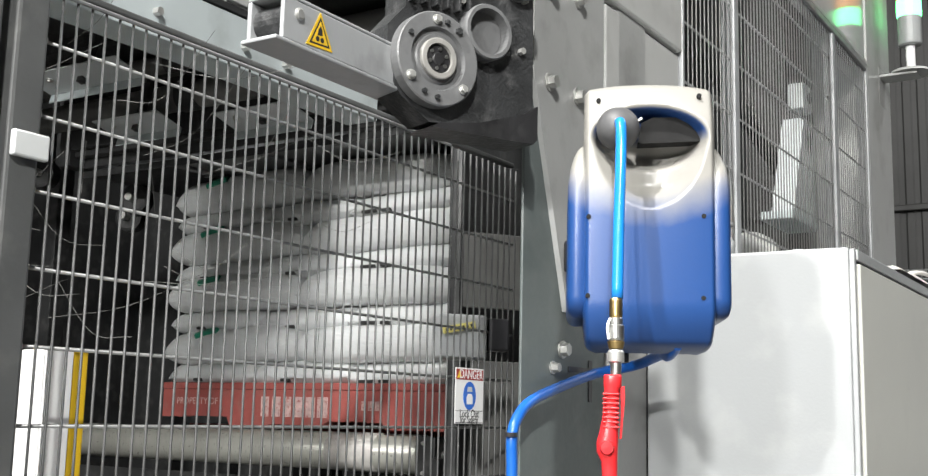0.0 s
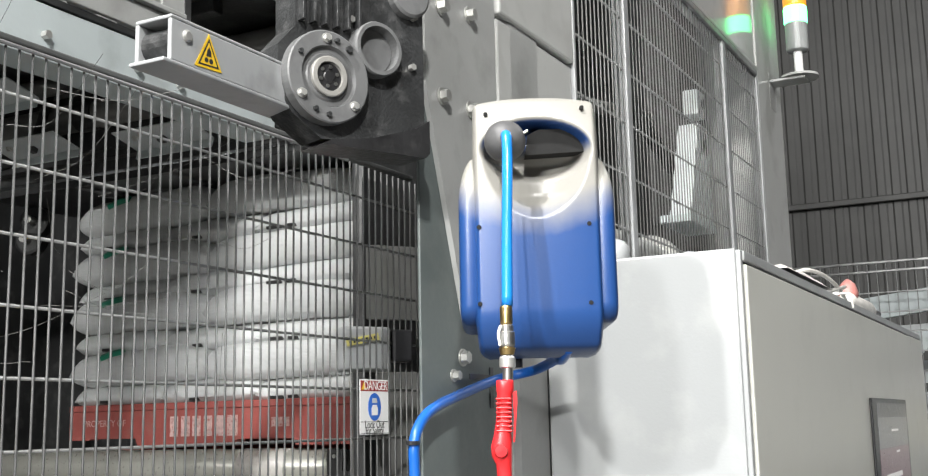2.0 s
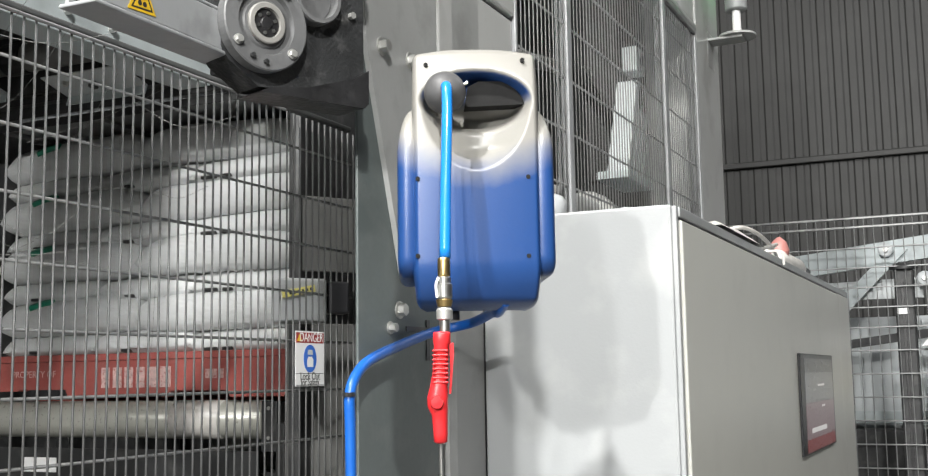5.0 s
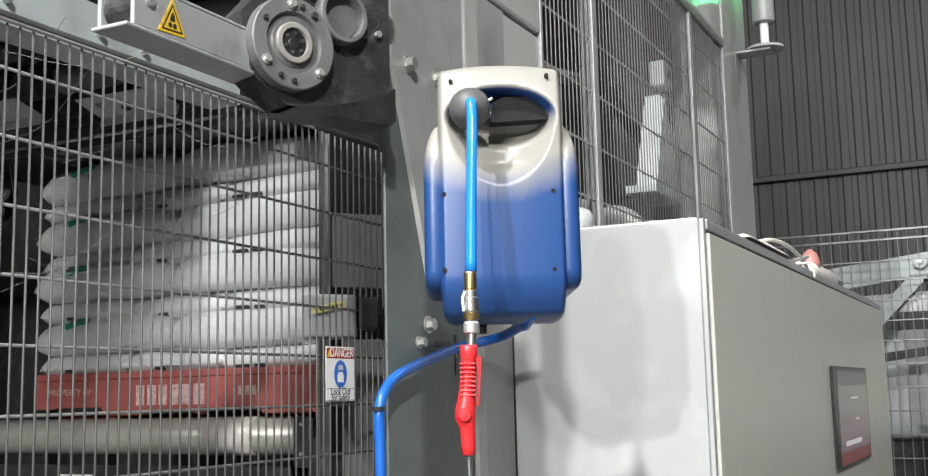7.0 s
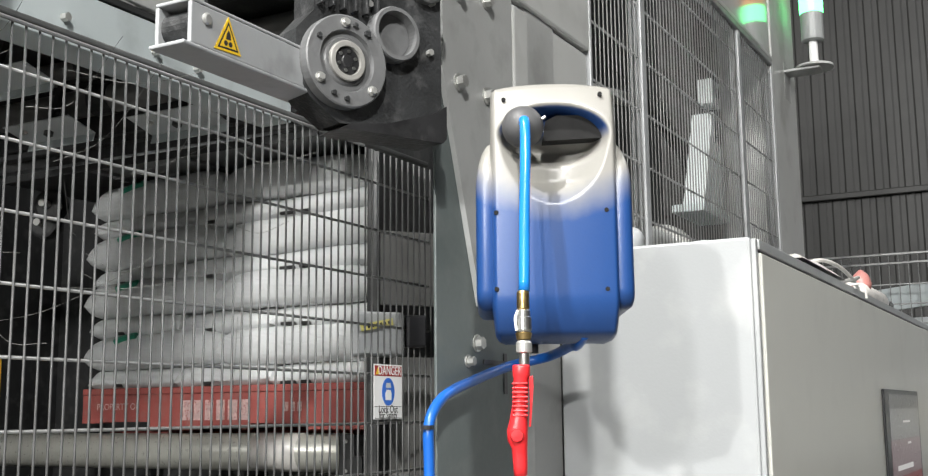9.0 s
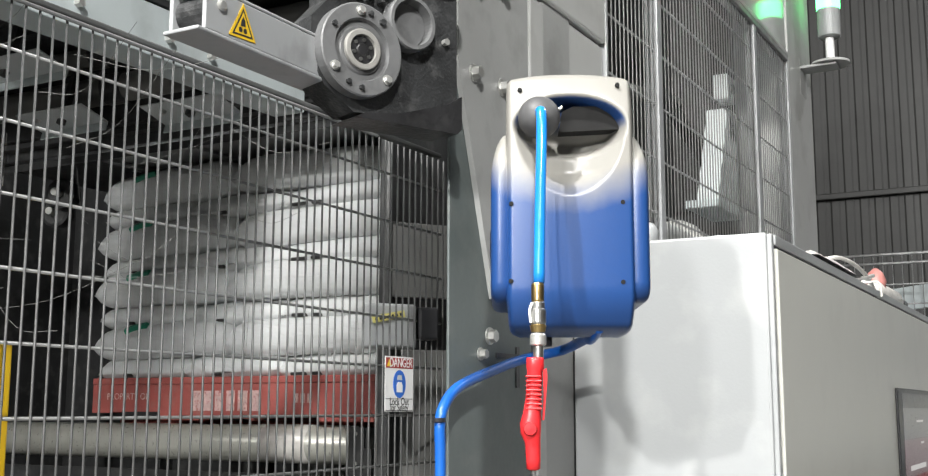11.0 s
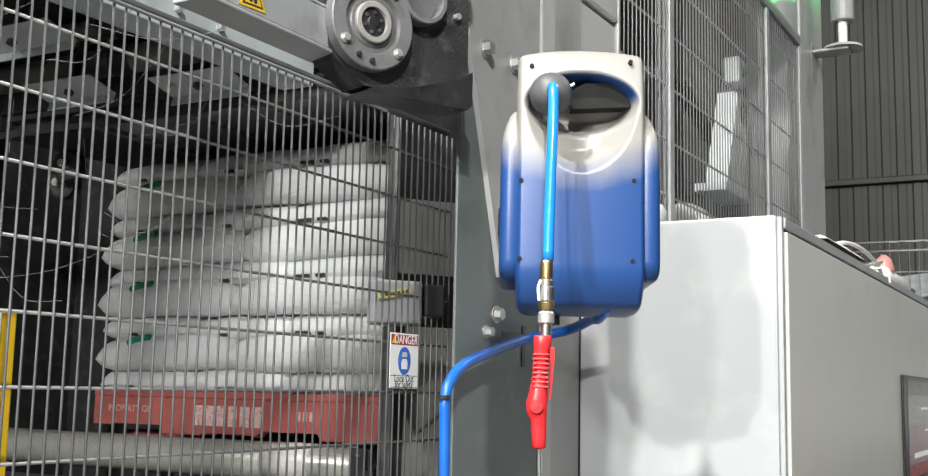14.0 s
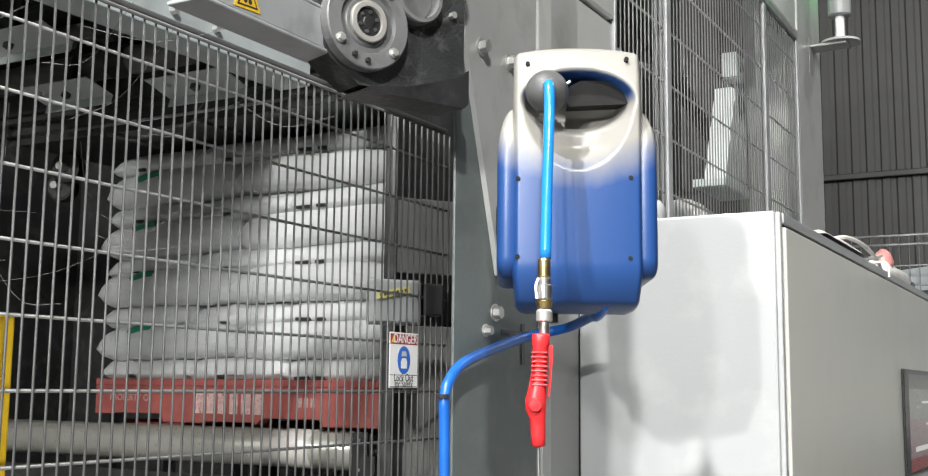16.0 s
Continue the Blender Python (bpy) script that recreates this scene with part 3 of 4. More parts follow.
part("edge", prism([(-0.0725, 0.0308), (-0.0275, 0.0335), (-0.05, 0.074)], "x", 0.0012, 0.0015), INK, tri)
part("field", prism([(-0.068, 0.0335), (-0.032, 0.0358), (-0.05, 0.068)], "x", 0.0015, 0.0018), YELLOW, tri)
part("symbol", prism([(-0.056, 0.046), (-0.045, 0.047), (-0.046, 0.055), (-0.05, 0.061), (-0.054, 0.055)], "x", 0.0018, 0.0021), INK, tri)
for yy in (-0.0555, -0.0455):
    part("symbol", turned([(0.0018, 0.004), (0.0021, 0.004)], 14), INK, tri, m=pose(0, yy, 0.0405))

# ---- gear unit ----
gear = thing("gear_unit", "dark grey cast gear unit with bolted flange and open port", "gearbox", (-1.064, 1.690, 2.183), -22)
gear.matrix_basis = gear.matrix_basis @ Matrix.Scale(0.91, 4)
part("housing", prism([(-0.06, -0.07), (0.0, -0.108), (0.1, -0.1), (0.21, -0.075), (0.232, -0.05), (0.228, 0.42), (-0.055, 0.42), (-0.055, 0.09), (-0.09, 0.05), (-0.09, -0.03)], "x", -0.08, -0.012), CAST, gear, "sooty cast housing")
part("flange", turned([(-0.012, 0.083), (-0.01, 0.085), (0.012, 0.085), (0.014, 0.0825), (0.014, 0.057), (0.006, 0.054), (0.006, 0.045), (0.009, 0.042), (0.009, 0.03)], 48), FLANGE, gear, "round bolted flange", smooth=False)
part("hub_ring", turned([(0.0095, 0.037), (0.016, 0.037), (0.017, 0.035), (0.017, 0.027), (0.010, 0.026), (0.010, 0.01)], 40), HUB, gear, "bright steel hub ring")
hubp = part("hub_cap", turned([(0.0103, 0.0255), (0.012, 0.0255), (0.0125, 0.012), (0.015, 0.01), (0.015, 0.003)], 28), CAST_DARK, gear)
for k in range(6):
    a = math.radians(20 + 60 * k)
    part("screw", cyl((0.012, 0.018 * math.cos(a), 0.018 * math.sin(a)), (0.0145, 0.018 * math.cos(a), 0.018 * math.sin(a)), 0.0034, n=8), STEEL, hubp)
for k, deg in enumerate((95, 78, 55, 150, 215, 245, 268, 318)):
    a = math.radians(deg)
    c = (0.0142, -0.07 * -math.cos(a), 0.07 * math.sin(a))
    hex_bolt(gear, c, (1, 0, 0), 0.0068 if k in (0, 2, 4, 7) else 0.005, 0.006, k in (0, 4, 7), STEEL_DULL if k in (0, 4, 7) else CAST)
port = part("port", turned([(-0.03, 0.052), (0.010, 0.052), (0.014, 0.05), (0.014, 0.043), (-0.01, 0.042), (-0.01, 0.01)], 40), FLANGE, gear, "open round port with a rim", m=pose(0, 0.110, 0.074))
part("port_cover", cyl((-0.009, 0, 0), (-0.0075, 0, 0), 0.041, n=32), FLANGE, port)
for yy, zz in ((0.2, 0.06), (0.205, 0.16), (0.06, 0.125)):
    hex_bolt(gear, (-0.011, yy, zz), (1, 0, 0), 0.007, 0.01, False, STEEL_DULL)
for k in range(6):
    part("fin", box((-0.085, -0.05 + 0.024 * k, 0.1), (0.006, -0.044 + 0.024 * k, 0.4), 0.001), CAST, gear)
part("base_block", prism([(0.0, -0.118), (0.228, -0.114), (0.238, -0.104), (0.238, -0.04), (0.205, -0.06), (0.1, -0.095), (0.02, -0.107)], "x", -0.085, -0.004), CAST_DARK, gear, "black oily lower edge")
part("top_boss", turned([(-0.03, 0.045), (0.004, 0.045), (0.008, 0.04)], 32), FLANGE, gear, m=pose(0, 0.19, 0.2))

# ---- overhead frame ----
fr = thing("overhead_girder", "pale blue-grey steel girder with bolt heads", "girder", (-1.5, 1.2, 2.25))
part("web", box((-0.01, -1.5, 0.0), (0.0, 0.92, 0.085), 0.002), BLUE_GREY, fr)
part("top_flange", box((-0.12, -1.5, 0.087), (0.004, 0.56, 0.1), 0.002), DARK_STEEL, fr, "dark top flange")
part("bottom_flange", box((-0.08, -1.5, -0.012), (0.0, 0.92, -0.001), 0.002), BLUE_GREY, fr)
for yy, zz in ((-0.3, 0.03), (0.1, 0.04), (0.3, 0.03), (0.51, 0.03), (0.622, 0.028)):
    hex_bolt(fr, (0.0, yy, zz), (1, 0, 0), 0.008, 0.012, False)
upper = thing("overhead_girder", "long grey steel girder above dark flange", "girder", (-1.49, 1.2, 2.353))
part("web", box((-0.01, -1.5, 0.0), (0.0, 0.62, 0.05), 0.002), GREY_PLATE, upper)
part("flange", box((-0.05, -1.5, 0.052), (0.01, 0.62, 0.062), 0.002), GREY_PLATE, upper)
sheet = thing("side_cladding_light_block", "grey corrugated side sheet above the girder, unseen run added to shade the bags", "cladding", (-1.56, 0.0, 0))
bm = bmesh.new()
# the long run below y 0.94 is added out of view to shade the bags
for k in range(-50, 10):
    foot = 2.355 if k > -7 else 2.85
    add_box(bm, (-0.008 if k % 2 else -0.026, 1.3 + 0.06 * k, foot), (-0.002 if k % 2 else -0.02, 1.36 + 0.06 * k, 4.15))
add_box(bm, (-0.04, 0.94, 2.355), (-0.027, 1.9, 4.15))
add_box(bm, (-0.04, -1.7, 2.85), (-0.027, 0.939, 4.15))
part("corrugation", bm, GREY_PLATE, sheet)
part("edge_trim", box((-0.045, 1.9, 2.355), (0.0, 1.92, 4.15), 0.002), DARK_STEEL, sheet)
tie = thing("cross_girder", "pale grey cross girder behind gear unit", "girder", (-2.4, 2.66, 2.86))
part("beam", box((0.3, -0.06, 0.0), (1.1, 0.06, 0.1), 0.004), BLUE_GREY, tie)
part("flange", box((0.3, -0.08, 0.102), (1.1, 0.08, 0.112), 0.002), GREY_PLATE, tie)

# rails and tubes over the stack
for k, (yy, zz, r, mt) in enumerate(((2.69, 2.6, 0.045, DARK_STEEL), (2.62, 2.69, 0.03, CAST), (2.69, 2.71, 0.035, DARK_STEEL))):
    tb = thing("gate_tube", "dark steel tube above bag stack", "tube", (-2.5, yy, zz))
    part("tube", cyl((-1.3, 0, 0), (0.8, 0, 0), r, n=24), TUBE_DARK, tb, smooth=True)
    part("collar", cyl((-0.2, 0, 0), (-0.12, 0, 0), r * 1.12, n=24), mt, tb)
# added bed, sized and placed to block lamplight from the bag stack
bed = thing("bag_shade_bed", "dark overhead bed added to keep lamplight off the bags", "conveyor", (-2.68, 2.52, 2.75))
part("bed", box((-1.1, -0.95, 0.0), (0.9, 0.2, 0.03), 0.003), DARK_STEEL, bed)
part("side_rail", box((0.902, -0.95, -0.03), (0.92, 0.2, 0.09), 0.003), GREY_PLATE, bed)
part("side_rail", box((-1.12, -0.95, -0.03), (-1.102, 0.2, 0.09), 0.003), GREY_PLATE, bed)
for yy in (-0.9, -0.5, -0.1):
    part("cross_bar", box((-1.1, yy, -0.04), (0.74, yy + 0.04, -0.001), 0.003), CAST, bed)
part("hanger", box((-1.12, 0.16, 0.09), (-1.1, 0.2, 1.4), 0.003), DARK_STEEL, bed)
part("hanger", box((0.72, 0.16, 0.03), (0.74, 0.2, 1.4), 0.003), DARK_STEEL, bed)
hop = thing("layer_former", "dark steel layer former with added walls that confine the shaft lamp", "machine", (-2.4, 3.4, 2.5))
part("front_bar", box((-0.9, -0.60, -0.053), (0.7, -0.55, 0.02), 0.004), DARK_STEEL, hop)
part("ledge", box((-0.9, -0.64, -0.021), (0.7, -0.601, -0.001), 0.002), DARK_STEEL, hop)
# tall walls, hood and lid are added to keep the shaft lamp's light inside
part("side_bar", box((0.701, -0.66, -0.053), (0.76, 0.9, 1.6), 0.004), DARK_STEEL, hop)
part("side_bar", box((-0.96, -0.66, -0.053), (-0.901, 0.9, 1.6), 0.004), DARK_STEEL, hop)
part("rear_bar", box((-0.9, 0.85, -0.053), (0.7, 0.9, 1.6), 0.004), DARK_STEEL, hop)
part("front_light_block", box((-0.9, -0.66, 0.0), (0.7, -0.621, 1.6), 0.004), DARK_STEEL, hop)
part("lid", box((-0.96, -0.66, 1.601), (0.76, 0.9, 1.63), 0.004), DARK_STEEL, hop)

for k, (x0, x1, yy, zz) in enumerate(((-2.95, -2.66, 2.6, 2.5), (-2.42, -2.13, 2.6, 2.46), (-2.2, -2.02, 2.86, 2.57), (-2.9, -2.5, 2.3, 2.56))):
    pl = part("cross_plate", box((-0.01, -0.01, -0.02), (0.01, 0.01, 0.2)), DARK_STEEL, hop, m=pose((x0 + x1) / 2 + 2.4, yy - 3.4, zz - 2.5, -16))
    w = (x1 - x0) / 2
    part("plate", box((-w, -0.06, -0.004), (w, 0.05, 0.0), 0.001), PALE_SHEET, pl)
    part("fold", box((-w, 0.0505, -0.03), (w, 0.0545, 0.0), 0.001), BLUE_GREY, pl)
    hex_bolt(pl, (-w * 0.6, -0.02, -0.004), (0, 0, -1), 0.008, 0.006)

# dark machine interior behind the stack
structure("machine_back", box((-5.2, 4.7, 0), (-1.8, 4.8, 4.2)), DARK_STEEL, "dark machine interior back wall")
structure("machine_side", box((-5.2, -1.0, 0), (-5.1, 4.7, 4.15)), DARK_STEEL, "dark machine interior side wall")
structure("machine_roof", box((-5.2, -1.0, 4.15), (-2.05, 4.8, 4.2)), DARK_STEEL, "dark machine roof sheet")
for k, (xx, yy) in enumerate(((-3.6, 3.9), (-3.35, 4.3), (-4.2, 3.4))):
    st = thing("inner_post", "dark upright post inside the machine", "post", (xx, yy, 0))
    part("post", box((-0.04, -0.04, 0), (0.04, 0.04, 4.1), 0.004), DARK_STEEL if k else CAST, st)
for k, (xx, yy, zz) in enumerate(((-3.5, 3.2, 2.35), (-3.3, 3.05, 2.38), (-3.65, 2.9, 2.48))):
    wh = thing("guide_roller", "grey guide roller inside the machine", "roller", (xx, yy, zz))
    part("roller", turned([(-0.03, 0.045), (-0.025, 0.055), (0.025, 0.055), (0.03, 0.045)], 24), CAST, wh, m=pose(0, 0, 0, 0, 0, -70))
    part("axle", turned([(-0.06, 0.014), (0.07, 0.014)], 12), STEEL_DULL, wh, m=pose(0, 0, 0, 0, 0, -70))
    part("hanger", box((-0.015, 0.02, -0.02), (0.015, 0.035, 4.15 - zz)), DARK_STEEL, wh)

# old cobwebs strung behind the mesh
random.seed(5)
web = bmesh.new()
for k in range(34):
    a = Vector((-1.42 - random.random() * 0.6, 1.25 + random.random() ** 1.4 * 1.0, 1.75 + random.random() * 0.45))
    d = Vector((random.uniform(-0.3, 0.3), random.uniform(-0.15, 0.22), random.uniform(-0.18, 0.14)))
    sag = Vector((0, 0, -random.uniform(0.01, 0.06)))
    line = smooth_line([a, a + d * 0.5 + sag, a + d], 5)
    for p, q in zip(line, line[1:]):
        add_cyl(web, p, q, 0.00045, n=3)
tagged(new("cobweb", finish("cobweb", web, COBWEB)), "grey dusty cobweb strands behind the mesh", "cobweb", "", "stuff")


# ---- conveyor under the pallet ----
roll = thing("conveyor_roller", "large pale steel conveyor roller below pallet", "roller", (-2.7, 3.045, 1.506))
part("shell", turned([(-1.6, 0.05), (-1.595, 0.058), (0.715, 0.058), (0.72, 0.05)], 40), TUBE, roll, "pale scuffed tube", smooth=True)
part("axle", turned([(-1.7, 0.015), (0.8, 0.015)], 12), STEEL, roll)
part("bearing_plate", box((0.724, -0.062, -0.09), (0.778, -0.052, 0.056), 0.003), DARK_STEEL, roll)
part("bearing_block", box((0.73, -0.0515, -0.09), (0.784, 0.05, 0.052), 0.003), DARK_STEEL, roll)
for zz in (-0.05, 0.035):
    hex_bolt(roll, (0.751, -0.0625, zz), (0, -1, 0), 0.006, 0.004, False)
part("sleeve", turned([(0.38, 0.0588), (0.56, 0.0588)], 40), PAPER, roll, "taped sleeve", smooth=True)
part("label", box((-0.16, -0.1, -0.16), (-0.02, -0.0985, -0.115), 0.0005), SIGN_WHITE, roll, "small white printed label")
part("cover_plate", box((-1.6, -0.098, -0.4), (0.74, -0.09, -0.085), 0.003), DARK_STEEL, roll, "dark skirt plate below tube")
rail = thing("conveyor", "dark conveyor side frame under roller", "conveyor", (-2.7, 2.98, 0))
part("side_rail", box((-1.8, 0.0, 1.1), (0.9, 0.1, 1.36), 0.006), DARK_STEEL, rail)
for xx in (0.79, -1.68):
    part("bracket", box((xx, -0.02, 1.3), (xx + 0.03, 0.06, 1.5), 0.003), DARK_STEEL, rail)
part("leg", box((0.72, 0.0, 0.2), (0.8, 0.1, 1.1), 0.004), DARK_STEEL, rail)
part("leg", box((-1.6, 0.0, 0.2), (-1.52, 0.1, 1.1), 0.004), DARK_STEEL, rail)
pit = thing("scissor_lift", "dark steel pallet lift on the floor", "pallet lift", (-2.7, 3.03, 0))
for xx in (0.76, -1.56):
    part("sleeve", box((xx - 0.055, -0.065, 0), (xx + 0.055, 0.065, 0.5), 0.004), CAST, pit)
table = thing("lift_table", "dark steel lift table under the pallet", "lift table", (-2.455, 3.6, 0))
part("top", box((-0.55, -0.45, -0.06), (0.55, 0.5, 0.0), 0.004), DARK_STEEL, table)
part("mast", box((-0.1, -0.1, -1.0), (0.1, 0.1, -0.061), 0.004), STEEL_DULL, table)


# ---- pallet ----
PX, PY = -2.455, 2.99


def make_pallet():
    p = thing("pallet", "worn red painted timber pallet with white stencils", "pallet", (PX, PY, 1.575))
    w = 0.5825
    for k in range(7):
        yy = 0.0 + k * 0.178
        part("deck_board", box((-w, yy, 0.115), (w, yy + 0.1, 0.137), 0.003), PALLET_RED, p)
    part("front_bearer", prism([(-w, 0.022), (-w + 0.09, 0.022), (-w + 0.1, 0.026), (-w + 0.3, 0.026), (-w + 0.31, 0.0), (-0.11, 0.0), (-0.1, 0.006), (0.1, 0.006), (0.11, 0.0), (0.14, 0.02),
                                (0.35, 0.02), (0.36, 0.0), (w - 0.01, 0.0), (w, 0.003), (w, 0.114), (-w, 0.114)], "y", 0.004, 0.05), PALLET_RED, p, "red front bearer board")
    for yy in (0.53, 1.09):
        part("bearer", box((-w, yy, 0.0), (w, yy + 0.046, 0.114), 0.003), PALLET_RED, p)
    for yy in (0.13, 1.0):
        part("bottom_board", box((-w, yy, -0.02), (w, yy + 0.1, -0.001), 0.003), PALLET_RED, p)
    # worn white stencil blocks
    for k, w in enumerate((0.034, 0.036, 0.034, 0.034, 0.038, 0.042)):
        part("stencil_block", box((-0.135 + 0.0465 * k, 0.0025, 0.03), (-0.135 + 0.0465 * k + w, 0.0038, 0.093), 0.0005), PALLET_MARK, p)
    lettering("PROPERTY OF", 0.03, Matrix.Translation((-0.42, 0.0025, 0.075)) @ FACE_Y, PALLET_MARK, p, "stencil")
    for a in (0.27, 0.295, 0.32):
        part("stencil_bar", box((a, 0.0025, 0.055), (a + 0.016, 0.0038, 0.083)), PALLET_MARK, p)
    return p


pallet = make_pallet()


# ---- bags ----
def bag_mesh(w, d, h, seed, slack):
    """A filled flat bag: pillow section, pinched ends, a sewn lip, sagging film."""
    bm = bmesh.new()
    nu, nv = 30, 16
    top = {}
    for side in (1, -1):
        for i in range(nu + 1):
            for j in range(nv + 1):
                u, v = (math.copysign(1 - (1 - abs(a)) ** 1.7, a) for a in (-1 + 2 * i / nu, -1 + 2 * j / nv))
                if side == -1 and (i in (0, nu) or j in (0, nv)):
                    continue
                e = (1 - abs(u) ** 8) * (1 - abs(v) ** 12)
                t = max(0.0, e) ** 0.46
                px, py = u * w / 2, v * d / 2
                # corners pull in, edges bulge
                px *= 1 - 0.03 * (1 - abs(v) ** 2) * 0 - 0.035 * abs(v) ** 6
                py *= 1 - 0.05 * abs(u) ** 6
                n1 = noise.noise((px * 5 + seed * 7.1, py * 5, seed * 3.3))
                n2 = noise.noise((px * 14 + seed * 2.3, py * 14, seed + side * 5.0))
                z = side * h / 2 * t * (1 + slack * n1 * (1.0 if side == 1 else 0.4) + (0.04 + 0.16 * u * u) * n2)
                z += -0.012 * abs(u) ** 4 + 0.008 * n1
                if side == 1:
                    # hollow towards the sewn ends
                    z -= 0.010 * abs(u) ** 8 * (1 + n2)
                top[(side, i, j)] = bm.verts.new((px + 0.006 * n2, py + 0.004 * n1, z))

    def get(side, i, j):
        return top.get((side, i, j)) or top[(1, i, j)]
    for side in (1, -1):
        for i in range(nu):
            for j in range(nv):
                bm.faces.new((get(side, i, j), get(side, i + 1, j), get(side, i + 1, j + 1), get(side, i, j + 1)))
    return finish("bag", bm, BAG, True)


LONG = [bag_mesh(0.615, 0.44, 0.122, s, 0.12) for s in (1, 2, 3, 4)]
CROSS = [bag_mesh(0.60, 0.425, 0.088, s, 0.2) for s in (5, 6, 7, 8)]
random.seed(11)
BAGS = []          # thing, base pose, whether it is in the late layer


def make_bag(mesh, at, rz, late, front, long_side):
    green = front and long_side
    b = tagged(new("bag", mesh), "plump white woven plastic bag" + (" with green print" if green and at[0] < PX else " stacked flat on its side"), "bag", "bags on the pallet")
    b.matrix_basis = pose(*at, random.uniform(-1, 1), random.uniform(-1.2, 1.2), rz)
    BAGS.append((b, b.matrix_basis.copy(), late))
    if green and at[0] < PX:
        part("print", hose([(-0.14, -0.212, 0.03), (-0.1, -0.21, 0.04), (-0.05, -0.206, 0.046)], 0.012, 6, 3), GREEN_INK, b, "dark green printed mark")
    elif front and not long_side:
        s = -1 if rz == 90 else 1
        for k, (a, ln) in enumerate(((0.03, 0.034), (0.085, 0.055))):
            if k == 0 or at[0] > PX + 0.2:
                part("print", box((s * 0.28, a, -0.033), (s * 0.304, a + ln, -0.023), 0.002), INK, b, "small black printed dash")
    return b


z = 1.575 + 0.139
for layer in range(9):
    late = layer == 8
    long_side = layer % 2 == 1
    h = 0.103 if long_side else 0.071
    zc = z + h / 2
    jig = lambda a=0.006: random.uniform(-a, a)
    if long_side:
        for k in range(2):
            make_bag(LONG[(layer + k) % 4], (PX - 0.29 + 0.58 * k + jig(), PY + 0.215 + jig(0.01), zc), jig(1.2), late, True, True)
        for k in range(3):
            make_bag(CROSS[(layer + k) % 4], (PX - 0.39 + 0.39 * k + jig(), PY + 0.74 + jig(), zc), 90, late, False, False)
    else:
        for k in range(3):
            make_bag(CROSS[(layer + k) % 4], (PX - 0.385 + 0.385 * k + jig(), PY + 0.31 + jig(0.008), zc), 90, late, True, False)
        for k in range(2):
            make_bag(LONG[(layer + k) % 4], (PX - 0.29 + 0.58 * k + jig(), PY + 0.83 + jig(), zc), jig(1.2), late, False, False)
    z += h

# ---- sliding gate under the next layer ----
GATE_Z = 2.438
gate = thing("layer_gate", "scuffed bright steel sliding gate under the next layer", "gate", (-2.42, 2.825, GATE_Z))
part("sheet", box((-0.5, 0.0, -0.004), (0.755, 1.44, 0.0), 0.001), SHEET, gate)
part("side_sheet", box((-0.92, 0.0, -0.004), (-0.501, 1.44, 0.0), 0.001), DARK_STEEL, gate, "dark side sheet")
part("front_lip", box((-0.92, -0.006, -0.02), (0.755, -0.0005, 0.004), 0.001), DARK_STEEL, gate)
for xx in (-0.48, -0.1, 0.2, 0.58):
    part("rib", box((xx, 0.03, -0.016), (xx + 0.03, 1.35, -0.0045), 0.002), SHEET, gate)


# ---- hose reel ----
REEL_TURN = 27.4
reel = thing("hose_reel", "blue and white plastic retractable air hose reel", "hose reel", (-0.7205, 1.7472, 1.72), REEL_TURN)
S = 0.00085


def rx(a):
    return (a - 1104) * S


def rz(b):
    return (605 - b) * S


